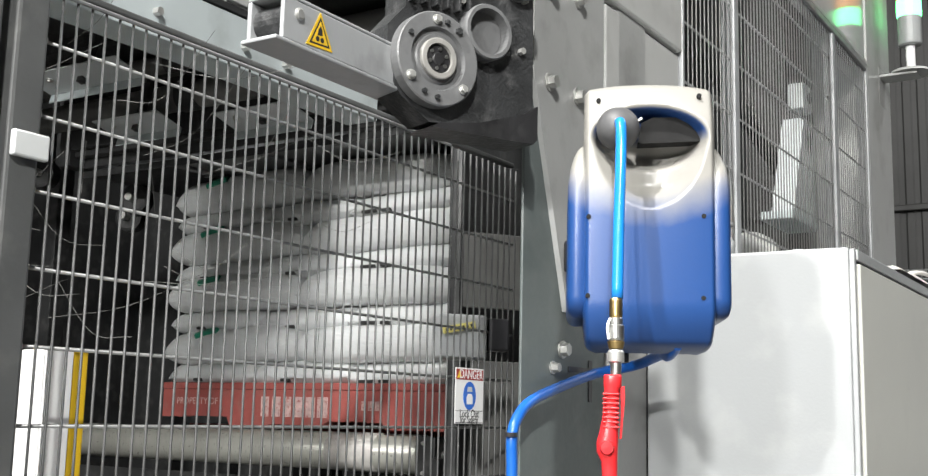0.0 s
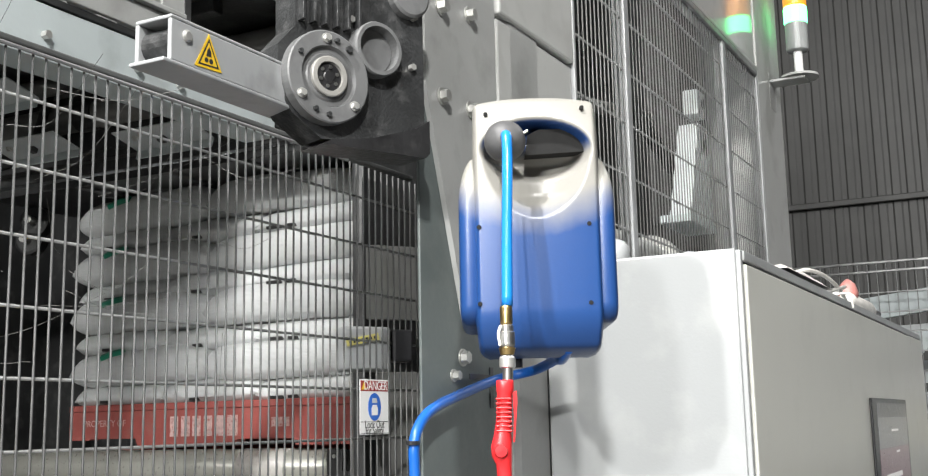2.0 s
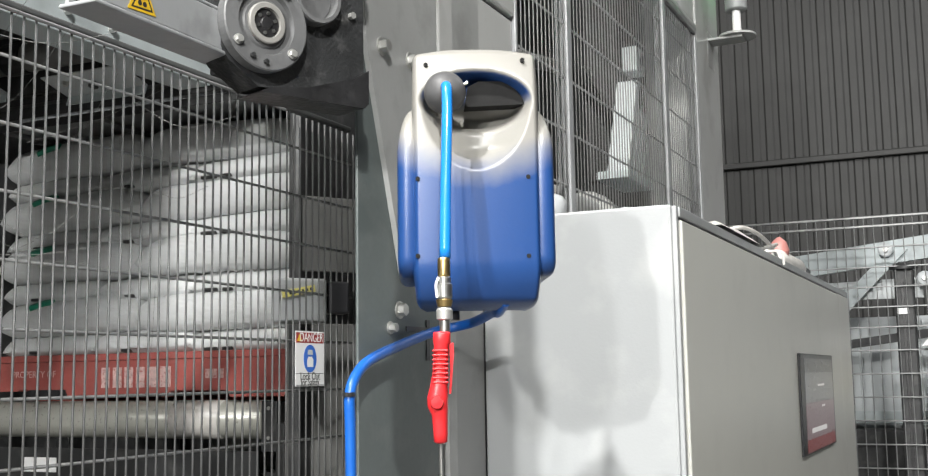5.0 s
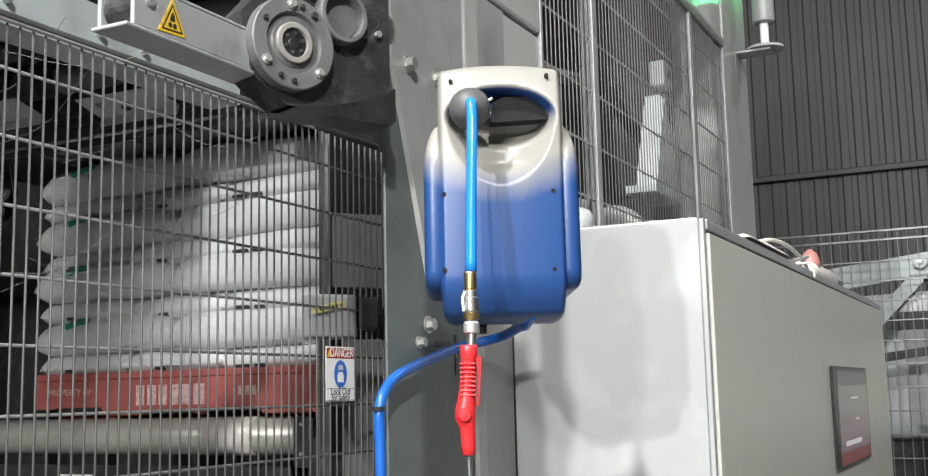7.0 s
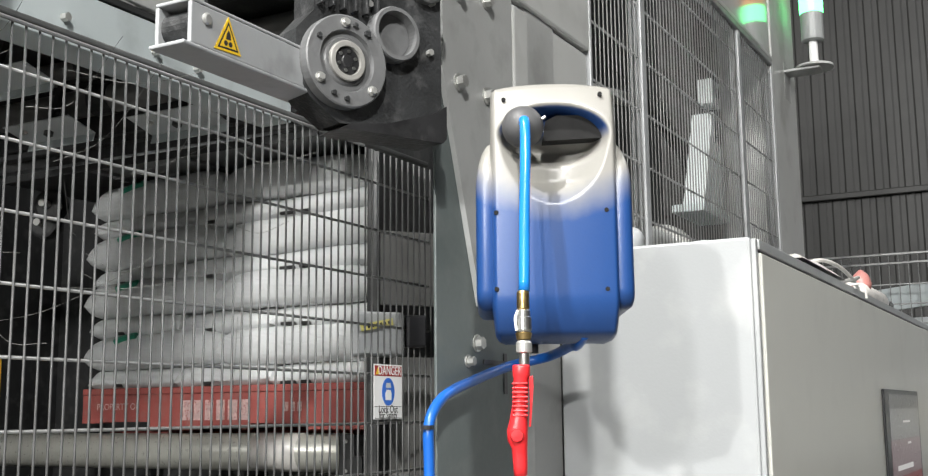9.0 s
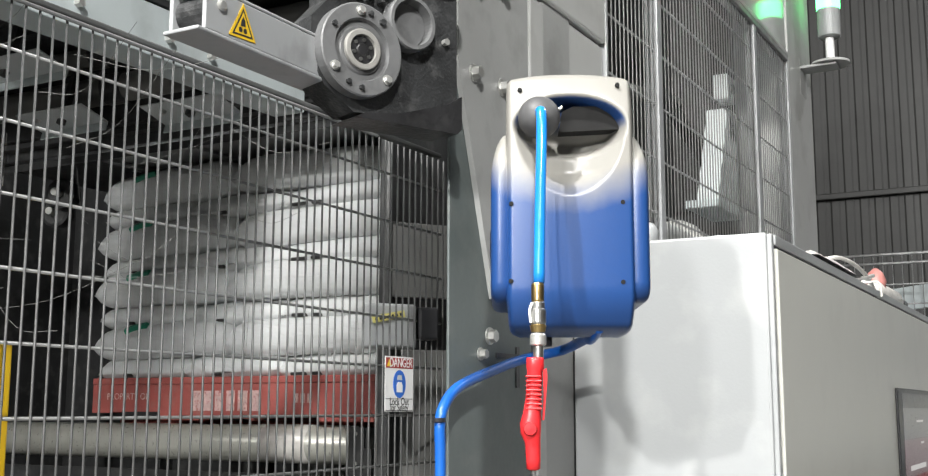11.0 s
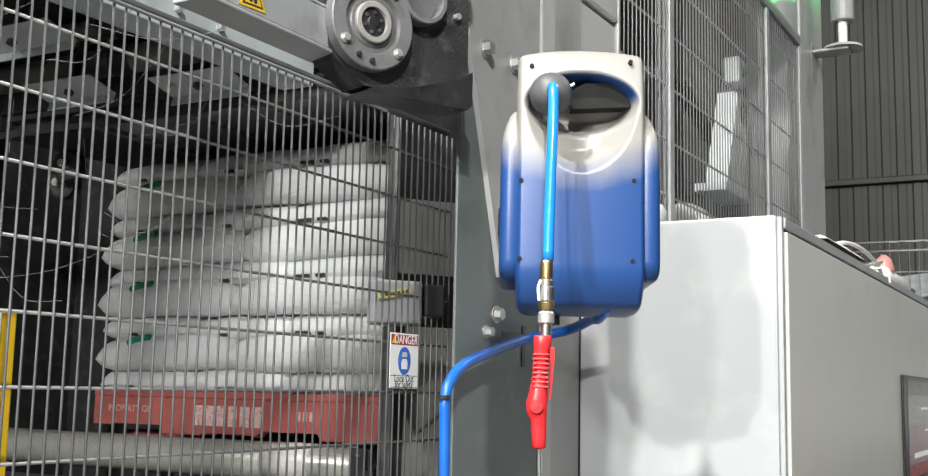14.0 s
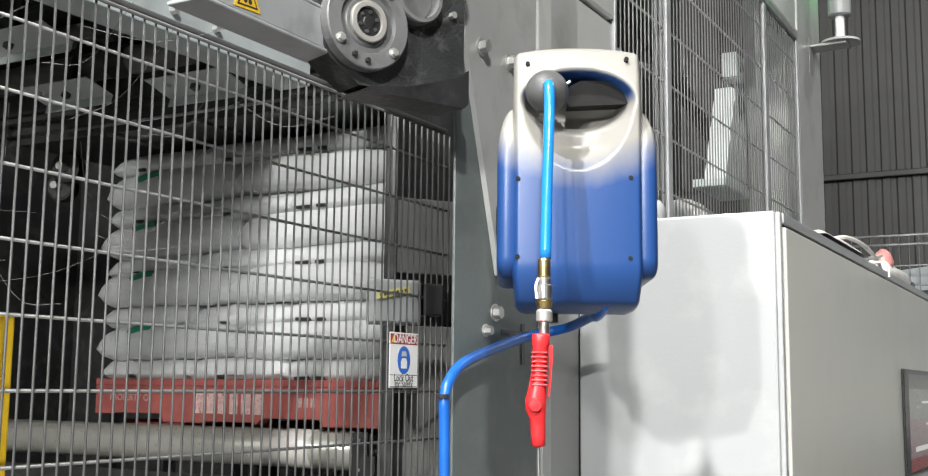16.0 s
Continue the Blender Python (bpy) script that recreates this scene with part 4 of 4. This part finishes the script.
def reel_material():
    """White shell with blue sprayed over the lower half, and a blue rim round the mouth."""
    m = material("reel_shell_plastic", (0.25, 0.243, 0.224), 0.36, 0, 0.03, 10, 0.015, fine=220)
    nt = m.node_tree
    N, L = nt.nodes.new, nt.links.new
    b = nt.nodes["Principled BSDF"]
    white = b.inputs["Base Color"].links[0].from_socket

    def op(kind, a, c, clamp=False):
        n = N("ShaderNodeMath")
        n.operation, n.use_clamp = kind, clamp
        for k, v in enumerate((a, c)):
            if isinstance(v, (int, float)):
                n.inputs[k].default_value = v
            else:
                L(v, n.inputs[k])
        return n.outputs[0]
    co, sep = N("ShaderNodeTexCoord"), N("ShaderNodeSeparateXYZ")
    L(co.outputs["Object"], sep.inputs[0])
    X, Z = sep.outputs["X"], sep.outputs["Z"]
    nz = N("ShaderNodeTexNoise")
    nz.inputs["Scale"].default_value, nz.inputs["Detail"].default_value = 22, 4
    L(co.outputs["Object"], nz.inputs["Vector"])
    wob = op("MULTIPLY", op("SUBTRACT", nz.outputs["Fac"], 0.5), 0.03)
    # spray border: higher at the sides than in the middle
    side = op("MULTIPLY", op("MULTIPLY", X, X), 3.0)
    line = op("ADD", op("ADD", side, rz(352)), wob)
    low = op("MULTIPLY", op("SUBTRACT", line, Z), 17.0, False)
    low = op("ADD", low, 0.35, True)
    ex = op("DIVIDE", op("SUBTRACT", X, rx(1105)), 97 * S)
    ez = op("DIVIDE", op("SUBTRACT", Z, rz(236)), 53 * S)
    rr = op("SQRT", op("ADD", op("MULTIPLY", ex, ex), op("MULTIPLY", ez, ez)), 0)
    inner = op("MULTIPLY", op("SUBTRACT", 1.03, rr), 22.0, True)
    upper = op("MULTIPLY", op("SUBTRACT", Z, rz(240)), 60.0, True)
    rim = op("MULTIPLY", inner, upper)
    fac = op("MAXIMUM", low, rim, True)
    blue, mix = N("ShaderNodeRGB"), N("ShaderNodeMix")
    blue.outputs[0].default_value = (0.012, 0.05, 0.178, 1)
    mix.data_type = "RGBA"
    L(fac, mix.inputs["Factor"])
    L(white, mix.inputs["A"])
    L(blue.outputs[0], mix.inputs["B"])
    L(mix.outputs["Result"], b.inputs["Base Color"])
    return m


SHELL = reel_material()


def reel_front():
    """The front shell: a bulged face with rounded shoulders and a sunk mouth; its back stays open to the drum."""
    bm = bmesh.new()
    nu, nv = 72, 100
    grid = {}
    z0, z1 = rz(604), rz(129)
    for j in range(nv + 1):
        v = j / nv
        zc = z0 + (z1 - z0) * v
        yp = 605 - zc / S
        # half width of the face by height
        half = (112 if yp > 240 else 112 - 1.5 * (240 - yp) / 100) * S
        if yp > 540:
            half -= 6 * S * (yp - 540) / 60
        for i in range(nu + 1):
            u = -1 + 2 * i / nu
            # rounded outline at the top and bottom corners
            e = min(1.0, min(v, 1 - v) * (z1 - z0) / (20 * S))
            k = half - 18 * S * (1 - math.sqrt(max(0, 1 - (1 - e) ** 2)))
            x = k * math.copysign(abs(u) ** 0.8, u)
            s = abs(u)
            y = 0.016 * max(0, (s - 0.9) / 0.1) ** 2.2 + 0.006 * s * s
            y += 0.03 * (1 - e) ** 2.2
            if yp > 520:
                y += 0.03 * ((yp - 520) / 84) ** 2
            if yp < 240:
                y += 0.020 * ((240 - yp) / 100) ** 2
            # mouth
            px = 1104 + x / S
            q = math.sqrt(((px - 1105) / 97) ** 2 + ((yp - 236) / 53) ** 2)
            t = max(0.0, min(1.0, (1.06 - q) / 0.35))
            y += 0.05 * (t * t * (3 - 2 * t)) * (1.0 if yp < 245 else max(0.0, 1 - (yp - 245) / 60) ** 0.7)
            # hollow chin under the mouth
            wch = 97 * math.sqrt(max(0.0004, 1 - (max(0, yp - 232) / 128) ** 2))
            c = max(0.0, 1 - ((px - 1105) / wch) ** 2) * max(0.0, min(1.0, (yp - 225) / 25)) * max(0.0, min(1.0, (362 - yp) / 45))
            y += 0.036 * c
            grid[i, j] = bm.verts.new((x, y, zc - 0.007 * u * u * v ** 8))
    for i in range(nu):
        for j in range(nv):
            bm.faces.new((grid[i, j], grid[i + 1, j], grid[i + 1, j + 1], grid[i, j + 1]))
    # walls that run back from the rim
    rim = [(i, 0) for i in range(nu)] + [(nu, j) for j in range(nv)] + [(i, nv) for i in range(nu, 0, -1)] + [(0, j) for j in range(nv, 0, -1)]
    back = {}
    for c in rim:
        p = grid[c].co
        back[c] = bm.verts.new((p.x * 0.98, 0.20, rz(372) + (p.z - rz(372)) * 0.96))
    for a, b in zip(rim, rim[1:] + rim[:1]):
        bm.faces.new((grid[a], grid[b], back[b], back[a]))
    bm.faces.new([back[c] for c in rim])
    return bm


part("front_shell", reel_front(), SHELL, reel, "blue and white sprayed plastic shell", smooth=True)


def side_cover(sign):
    """A boxy side cover with generous corners, set back from the face, its shoulder sloping in towards the top."""
    y0, y1, zl, zh = 0.014, 0.25, rz(547), rz(233)
    corners = ((y0, zh, 0.075, 90), (y0, zl, 0.03, 180), (y1, zl, 0.05, 270), (y1, zh, 0.08, 0))
    bm = bmesh.new()
    rings = []
    for x, inset in ((0.084, 0.0), (0.104, 0.0), (0.1105, 0.0015), (0.115, 0.0055), (0.1175, 0.012), (0.1185, 0.022)):
        ring = []
        for cy, cz, r, start in corners:
            oy = cy + (r if cy == y0 else -r)
            oz = cz + (r if cz == zl else -r)
            for k in range(9):
                a = math.radians(start + 90 * k / 8)
                yy, zz = oy + (r - inset) * math.cos(a), oz + (r - inset) * math.sin(a)
                lean = 0.017 * max(0.0, 1 - (zh - zz) / 0.09) ** 2
                ring.append(bm.verts.new((sign * (x - lean * (x - 0.084) / 0.0345), yy, zz)))
        rings.append(ring)
    for p, q in zip(rings, rings[1:]):
        for k in range(len(p)):
            bm.faces.new((p[k], p[(k + 1) % len(p)], q[(k + 1) % len(p)], q[k]))
    bm.faces.new(rings[0])
    bm.faces.new(rings[-1])
    return bm


part("side_cover", side_cover(1), SHELL, reel, smooth=True)
part("side_cover", side_cover(-1), SHELL, reel, smooth=True)
# near-black block puts the shade of the open hose slot into colour
part("mouth_shade", prism([(rx(1086), rz(243)), (rx(1092), rz(206)), (rx(1112), rz(196)), (rx(1150), rz(196)), (rx(1178), rz(205)), (rx(1191), rz(220)), (rx(1194), rz(238))], "y", 0.028, 0.058), VOID, reel, "black block for the shade inside the hose slot")
# screw holes are black studs, their inner shade given by colour
for a, b in ((1017, 171), (1189, 163), (1001, 377), (1194, 375), (1000, 512), (1192, 514)):
    yy = 0.009 if b < 200 else 0.0025
    part("screw_hole", cyl((rx(a), yy, rz(b)), (rx(a), yy + 0.02, rz(b)), 0.0034, n=12), VOID, reel)
part("swivel_bracket", box((-0.05, 0.2, 0.10), (0.05, 0.33, 0.32), 0.01), BLACK, reel)
part("wall_arm", box((-0.118, -0.012, -0.03), (0.118, 0.012, 0.03), 0.006), BLACK, reel, m=reel.matrix_basis.inverted() @ pose(-0.945, 2.045, 1.92, 0, 0, 143.6))
part("inlet", cyl((rx(1060), 0.08, -0.012), (rx(1060), 0.08, 0.02), 0.012), BLACK, reel)

# hose with stop ball, couplings and blow gun
line = thing("air_hose", "bright blue air hose hanging with red blow gun", "air hose", (-0.7205, 1.7472, 1.72), REEL_TURN)
ball = bmesh.new()
bmesh.ops.create_uvsphere(ball, u_segments=32, v_segments=20, radius=0.0315, matrix=Matrix.Translation((rx(1050), -0.004, rz(226))))
part("stop_ball", ball, BALL, line, "black rubber stop ball", smooth=True)
part("clamp", cyl((rx(1084), -0.012, rz(214)), (rx(1090), -0.012, rz(210)), 0.002, n=8), STEEL, line)
part("hose", hose([(rx(1050), 0.09, rz(229)), (rx(1050), 0.03, rz(229)), (rx(1050), -0.02, rz(229)), (rx(1050.5), -0.04, rz(226)), (rx(1052), -0.052, rz(238)), (rx(1051), -0.064, rz(299)), (rx(1047), -0.078, rz(410)), (rx(1044), -0.092, rz(528))], 0.0078, 16, 8), HOSE, line, "bright blue tube", smooth=True)
fx, fy = rx(1042), -0.092


def gz(b):
    return rz(528 + 0.903 * (b - 500))



def spindle(profile, name, mat, label=""):
    part(name, turned([(gz(b), r) for b, r in profile], 20, "Z"), mat, line, label, m=pose(fx, fy, 0))


spindle([(534, 0.0075), (531, 0.0088), (504, 0.0088), (500, 0.0075)], "ferrule", BRASS, "brass ferrule")
spindle([(574, 0.0100), (570, 0.0112), (548, 0.0112), (546, 0.0095), (536, 0.0095), (534, 0.008)], "sleeve", STEEL, "steel quick coupler sleeve")
spindle([(588, 0.0095), (576, 0.0118), (574, 0.009)], "collar", BRASS)
spindle([(612, 0.009), (610, 0.0112), (594, 0.0112), (590, 0.009)], "nut", STEEL_DULL)
spindle([(634, 0.007), (612, 0.0075)], "nipple", STEEL)
part("tape", hose([(fx - 0.008, fy - 0.006, gz(536)), (fx - 0.0115, fy - 0.008, gz(550)), (fx - 0.010, fy - 0.008, gz(572))], 0.002, 6, 4), SIGN_WHITE, line)
gunbm = bmesh.new()
GX = rx(1037)
rings = []
for b, w, d, off in ((633, 0.0128, 0.012, 0), (637, 0.0135, 0.013, 0), (652, 0.0135, 0.013, 0), (656, 0.0115, 0.012, -1), (700, 0.0115, 0.0125, -3), (730, 0.0135, 0.014, -6), (748, 0.016, 0.016, -8),
                     (765, 0.0155, 0.0155, -8), (780, 0.012, 0.013, -5), (810, 0.011, 0.011, -4), (826, 0.0105, 0.0105, -4), (829, 0.006, 0.006, -4)):
    ring = []
    for k in range(20):
        a = 2 * math.pi * k / 20
        ca, sa = math.cos(a), math.sin(a)
        ring.append(gunbm.verts.new((GX + off * S + 0.9 * w * math.copysign(abs(ca) ** 0.8, ca), fy + d * math.copysign(abs(sa) ** 0.8, sa), gz(b))))
    rings.append(ring)
for a, b in zip(rings, rings[1:]):
    for k in range(20):
        gunbm.faces.new((a[k], a[(k + 1) % 20], b[(k + 1) % 20], b[k]))
gunbm.faces.new(rings[0])
gunbm.faces.new(rings[-1])
gun = part("blow_gun", gunbm, RED, line, "red plastic blow gun handle", smooth=True)
for k in range(8):
    part("rib", box((GX - 0.0135, fy - 0.0145, gz(668 + 8 * k)), (GX + 0.008, fy - 0.009, gz(664.5 + 8 * k)), 0.001), RED, gun)
part("trigger", prism([(GX + 0.010, gz(655)), (GX + 0.0155, gz(652)), (GX + 0.016, gz(672)), (GX + 0.0135, gz(712)), (GX + 0.0115, gz(742)), (GX + 0.009, gz(742)), (GX + 0.011, gz(700))], "y", fy - 0.006, fy + 0.006), RED, gun, "slim red trigger lever")
part("pivot", turned([(-0.02, 0.0), (-0.0195, 0.008), (-0.014, 0.0095), (0.0, 0.0095)], 18), RED, gun, m=pose(GX - 0.008, fy - 0.002, gz(757), 0, 0, 90))
part("nozzle", cyl((GX - 4 * S, fy, gz(829)), (GX - 3 * S, fy, gz(905)), 0.0028, n=10), STEEL, gun, "thin steel nozzle")

# feed hose from the reel's foot to the column, with cable ties
feed = thing("feed_hose", "deep blue feed hose clipped along machine column", "air hose")
part("hose", hose([(-0.70, 1.80, 1.735), (-0.74, 1.86, 1.722), (-0.85, 2.10, 1.737), (-0.965, 2.25, 1.726), (-1.036, 2.223, 1.709), (-1.036, 2.064, 1.676), (-1.036, 1.970, 1.651), (-1.036, 1.924, 1.622), (-1.036, 1.908, 1.589), (-1.036, 1.910, 1.526), (-1.036, 1.914, 1.286), (-1.036, 1.918, 0.556), (-1.036, 1.934, 0.000)], 0.0095, 14, 8), HOSE_DARK, feed, "deep blue tube", smooth=True)
part("cable_tie", cyl((-1.036, 1.905, 1.599), (-1.036, 1.905, 1.592), 0.0112, n=14), BLACK, feed, "black cable tie")


# ---- far side of the hall, seen past the cabinet ----
far = thing("mesh_fence", "long galvanised wire mesh fence across the hall", "fence", (0, 8.0, 0))
for k, zz in enumerate((2.62, 2.56, 2.42, 2.29, 2.16, 2.03, 1.9, 1.75, 1.6, 1.45, 1.3, 1.15, 1.0)):
    part("cross_wire", cyl((-3, 0, zz), (4, 0, zz), 0.009 if k < 2 else 0.005, n=6), WIRE, far)
fw = finish("wire", cyl((0, 0.008, 0.9), (0, 0.008, 2.62), 0.0032, n=5), WIRE)
for k in range(64):
    part("wire", fw, None, far, m=pose(-1.9 + 0.06 * k, 0, 0))
dp = thing("fence_post", "dark square steel post in the hall", "post", (-0.536, 8.08, 0))
part("shaft", box((-0.06, -0.05, 0), (0.06, 0.05, 2.27), 0.012), DARK_STEEL, dp)
part("side_rib", box((-0.02, -0.058, 0), (0.0, -0.0505, 2.2), 0.002), CAST_DARK, dp)
part("plate", box((-0.05, -0.062, 1.98), (0.02, -0.0585, 2.02), 0.001), SIGN_WHITE, dp, "small white plate")
part("cap", turned([(0, 0.09), (0.02, 0.09), (0.035, 0.06)], 20, "Z"), DARK_STEEL, dp, m=pose(0, 0, 2.271))
tr = thing("conveyor_truss", "pale grey elevated conveyor truss with braces", "conveyor", (0, 8.55, 0))
part("chord", prism([(-1.4, 2.27), (2.5, 2.72), (2.5, 2.88), (-1.4, 2.43)], "y", 0.0, 0.06), BLUE_GREY, tr)
for xa in (-1.3, 2.2):
    part("leg", box((xa, 0.0, 0.0), (xa + 0.1, 0.06, 2.35), 0.004), DARK_STEEL, tr)
part("lower_chord", prism([(-1.4, 1.72), (2.5, 2.2), (2.5, 2.26), (-1.4, 1.78)], "y", 0.0, 0.06), DARK_STEEL, tr)
for xa in (-1.25, -0.35, 0.55, 1.45):
    part("brace", prism([(xa, 1.85), (xa + 0.13, 1.85), (xa + 0.72, 2.45), (xa + 0.59, 2.45)], "y", -0.03, -0.001), BLUE_GREY, tr)
    part("cross_beam", prism([(xa, 2.12), (xa + 0.8, 2.12), (xa + 0.8, 2.26), (xa, 2.24)], "y", 0.08, 0.12), PALE_SHEET, tr)
for xx, zz in ((-0.67, 2.45), (-0.43, 2.24)):
    wheel = thing("pulley_wheel", "white pulley wheel with a steel bolt", "pulley", (xx, 8.5, zz))
    part("disc", turned([(-0.02, 0.05), (0.02, 0.05), (0.025, 0.042)], 28), PALE_SHEET, wheel, m=pose(0, 0, 0, 0, 0, -90))
    part("bolt", turned([(0.025, 0.02), (0.045, 0.018)], 6), STEEL_DULL, wheel, m=pose(0, 0, 0, 0, 0, -90))
    part("axle", cyl((0, 0.0, 0), (0, 0.1, 0), 0.02), STEEL_DULL, wheel)
sh = thing("strip_curtain", "pale translucent ribbed strip curtain", "curtain", (0, 9.2, 0))
strip = finish("strip", box((0, 0, 1.22), (0.045, 0.03, 2.0)), PALE_SHEET)
for k in range(46):
    part("strip", strip, None, sh, m=pose(-1.6 + 0.075 * k, 0, 0))
part("backing", box((-1.6, 0.031, 0.0), (1.9, 0.04, 2.02)), PALE_SHEET, sh)
base = thing("low_machine", "dark low machine behind the hall fence", "machine", (0, 9.0, 0))
part("base", box((-1.8, 0, 0), (2.2, 0.15, 1.2), 0.02), DARK_STEEL, base)
part("band", box((-1.8, -0.02, 1.24), (2.2, -0.001, 1.33), 0.004), BLUE_GREY, base)
jb = thing("junction_box", "beige junction box under a white hood", "junction box", (-0.28, 7.9, 1.42))
part("case", box((-0.11, -0.06, 0), (0.14, 0.05, 0.34), 0.01), BEIGE, jb)
part("stand", box((-0.02, 0.0, -1.42), (0.05, 0.05, 0.0), 0.004), DARK_STEEL, jb)
part("hood", prism([(-0.16, 0.35), (0.2, 0.35), (0.14, 0.41), (0.03, 0.47), (-0.1, 0.42)], "y", -0.1, 0.06), SIGN_WHITE, jb, "white hood")
part("dial", turned([(0, 0.018), (0.006, 0.016)], 16), INK, jb, m=pose(0.01, -0.0605, 0.2, 0, 0, -90))
part("line", box((-0.06, -0.0615, 0.04), (0.09, -0.0605, 0.048)), INK, jb)
part("pocket", box((-0.08, -0.0625, 0.26), (0.11, -0.0605, 0.33), 0.001), GREY_PLATE, jb)

# lamp housings of the hall, out of view, added at fill lamps too
for px, py, pz in ((OVER[0], OVER[1], OVER[2] + 0.14), (STEEP[0], STEEP[1], STEEP[2] + 0.14), (FAR[0], FAR[1] - 0.4, FAR[2] + 0.3), (-4.5, -3.0, 7.32), (3.2, -4.0, 7.36), (2.2, 7.0, 7.32), (LOW[0], LOW[1] - 0.4, LOW[2] + 0.3)):
    lampb = thing("lamp_housing", "unseen round grey housing added at a lamp", "lamp", (px, py, pz))
    part("reflector", turned([(0.0, 0.34), (0.02, 0.34), (0.12, 0.16), (0.3, 0.1), (0.32, 0.03), (9.0 - pz, 0.02)], 24, "Z"), GREY_PLATE, lampb)


# ---- motion ----
SINK = ((0.0, 0.0), (11.0, 0.0), (12.2, 0.003), (12.35, 0.022), (12.5, 0.07), (12.65, 0.108), (12.8, 0.122), (13.0, 0.132), (13.5, 0.13), (14.0, 0.128), (14.4, 0.124), (14.7, 0.098), (15.0, 0.058), (15.4, 0.054), (16.0, 0.086))


def sunk(t):
    """How far the pallet has sunk by t seconds."""
    keys = SINK
    for (a, p), (b, q) in zip(keys, keys[1:]):
        if t <= b:
            return p + (q - p) * (t - a) / (b - a)
    return keys[-1][1]


TIMES = [t for t, d in SINK]


def motions():
    base = Matrix.Translation((PX, PY, 1.575))
    walk(pallet, [(t, Matrix.Translation((0, 0, -sunk(t))) @ base) for t in TIMES])
    for ob, at in ((roll, (-2.7, 3.045, 1.506)), (rail, (-2.7, 2.98, 0.0))):
        walk(ob, [(t, Matrix.Translation((at[0], at[1], at[2] - sunk(t)))) for t in TIMES])
    walk(table, [(t, Matrix.Translation((-2.455, 3.6, 1.55 - sunk(t)))) for t in TIMES])
    lift = {0.0: 0.032, 11.0: 0.032, 12.2: 0.032, 12.35: 0.03, 12.5: 0.012}
    for b, m, late in BAGS:
        walk(b, [(t, Matrix.Translation((0, 0, -sunk(t) + (lift.get(t, 0.0) if late else 0.0))) @ m) for t in TIMES])
    slide = ((0.0, 0.0), (11.6, 0.0), (11.8, -0.2), (12.1, -0.66), (12.35, -1.2), (12.48, -1.42), (13.05, -1.42), (13.25, -1.05), (13.6, -0.5), (13.9, -0.18), (14.15, 0.0), (16.0, 0.0))
    walk(gate, [(t, Matrix.Translation((-2.42, 2.825 + s, GATE_Z))) for t, s in slide])


motions()
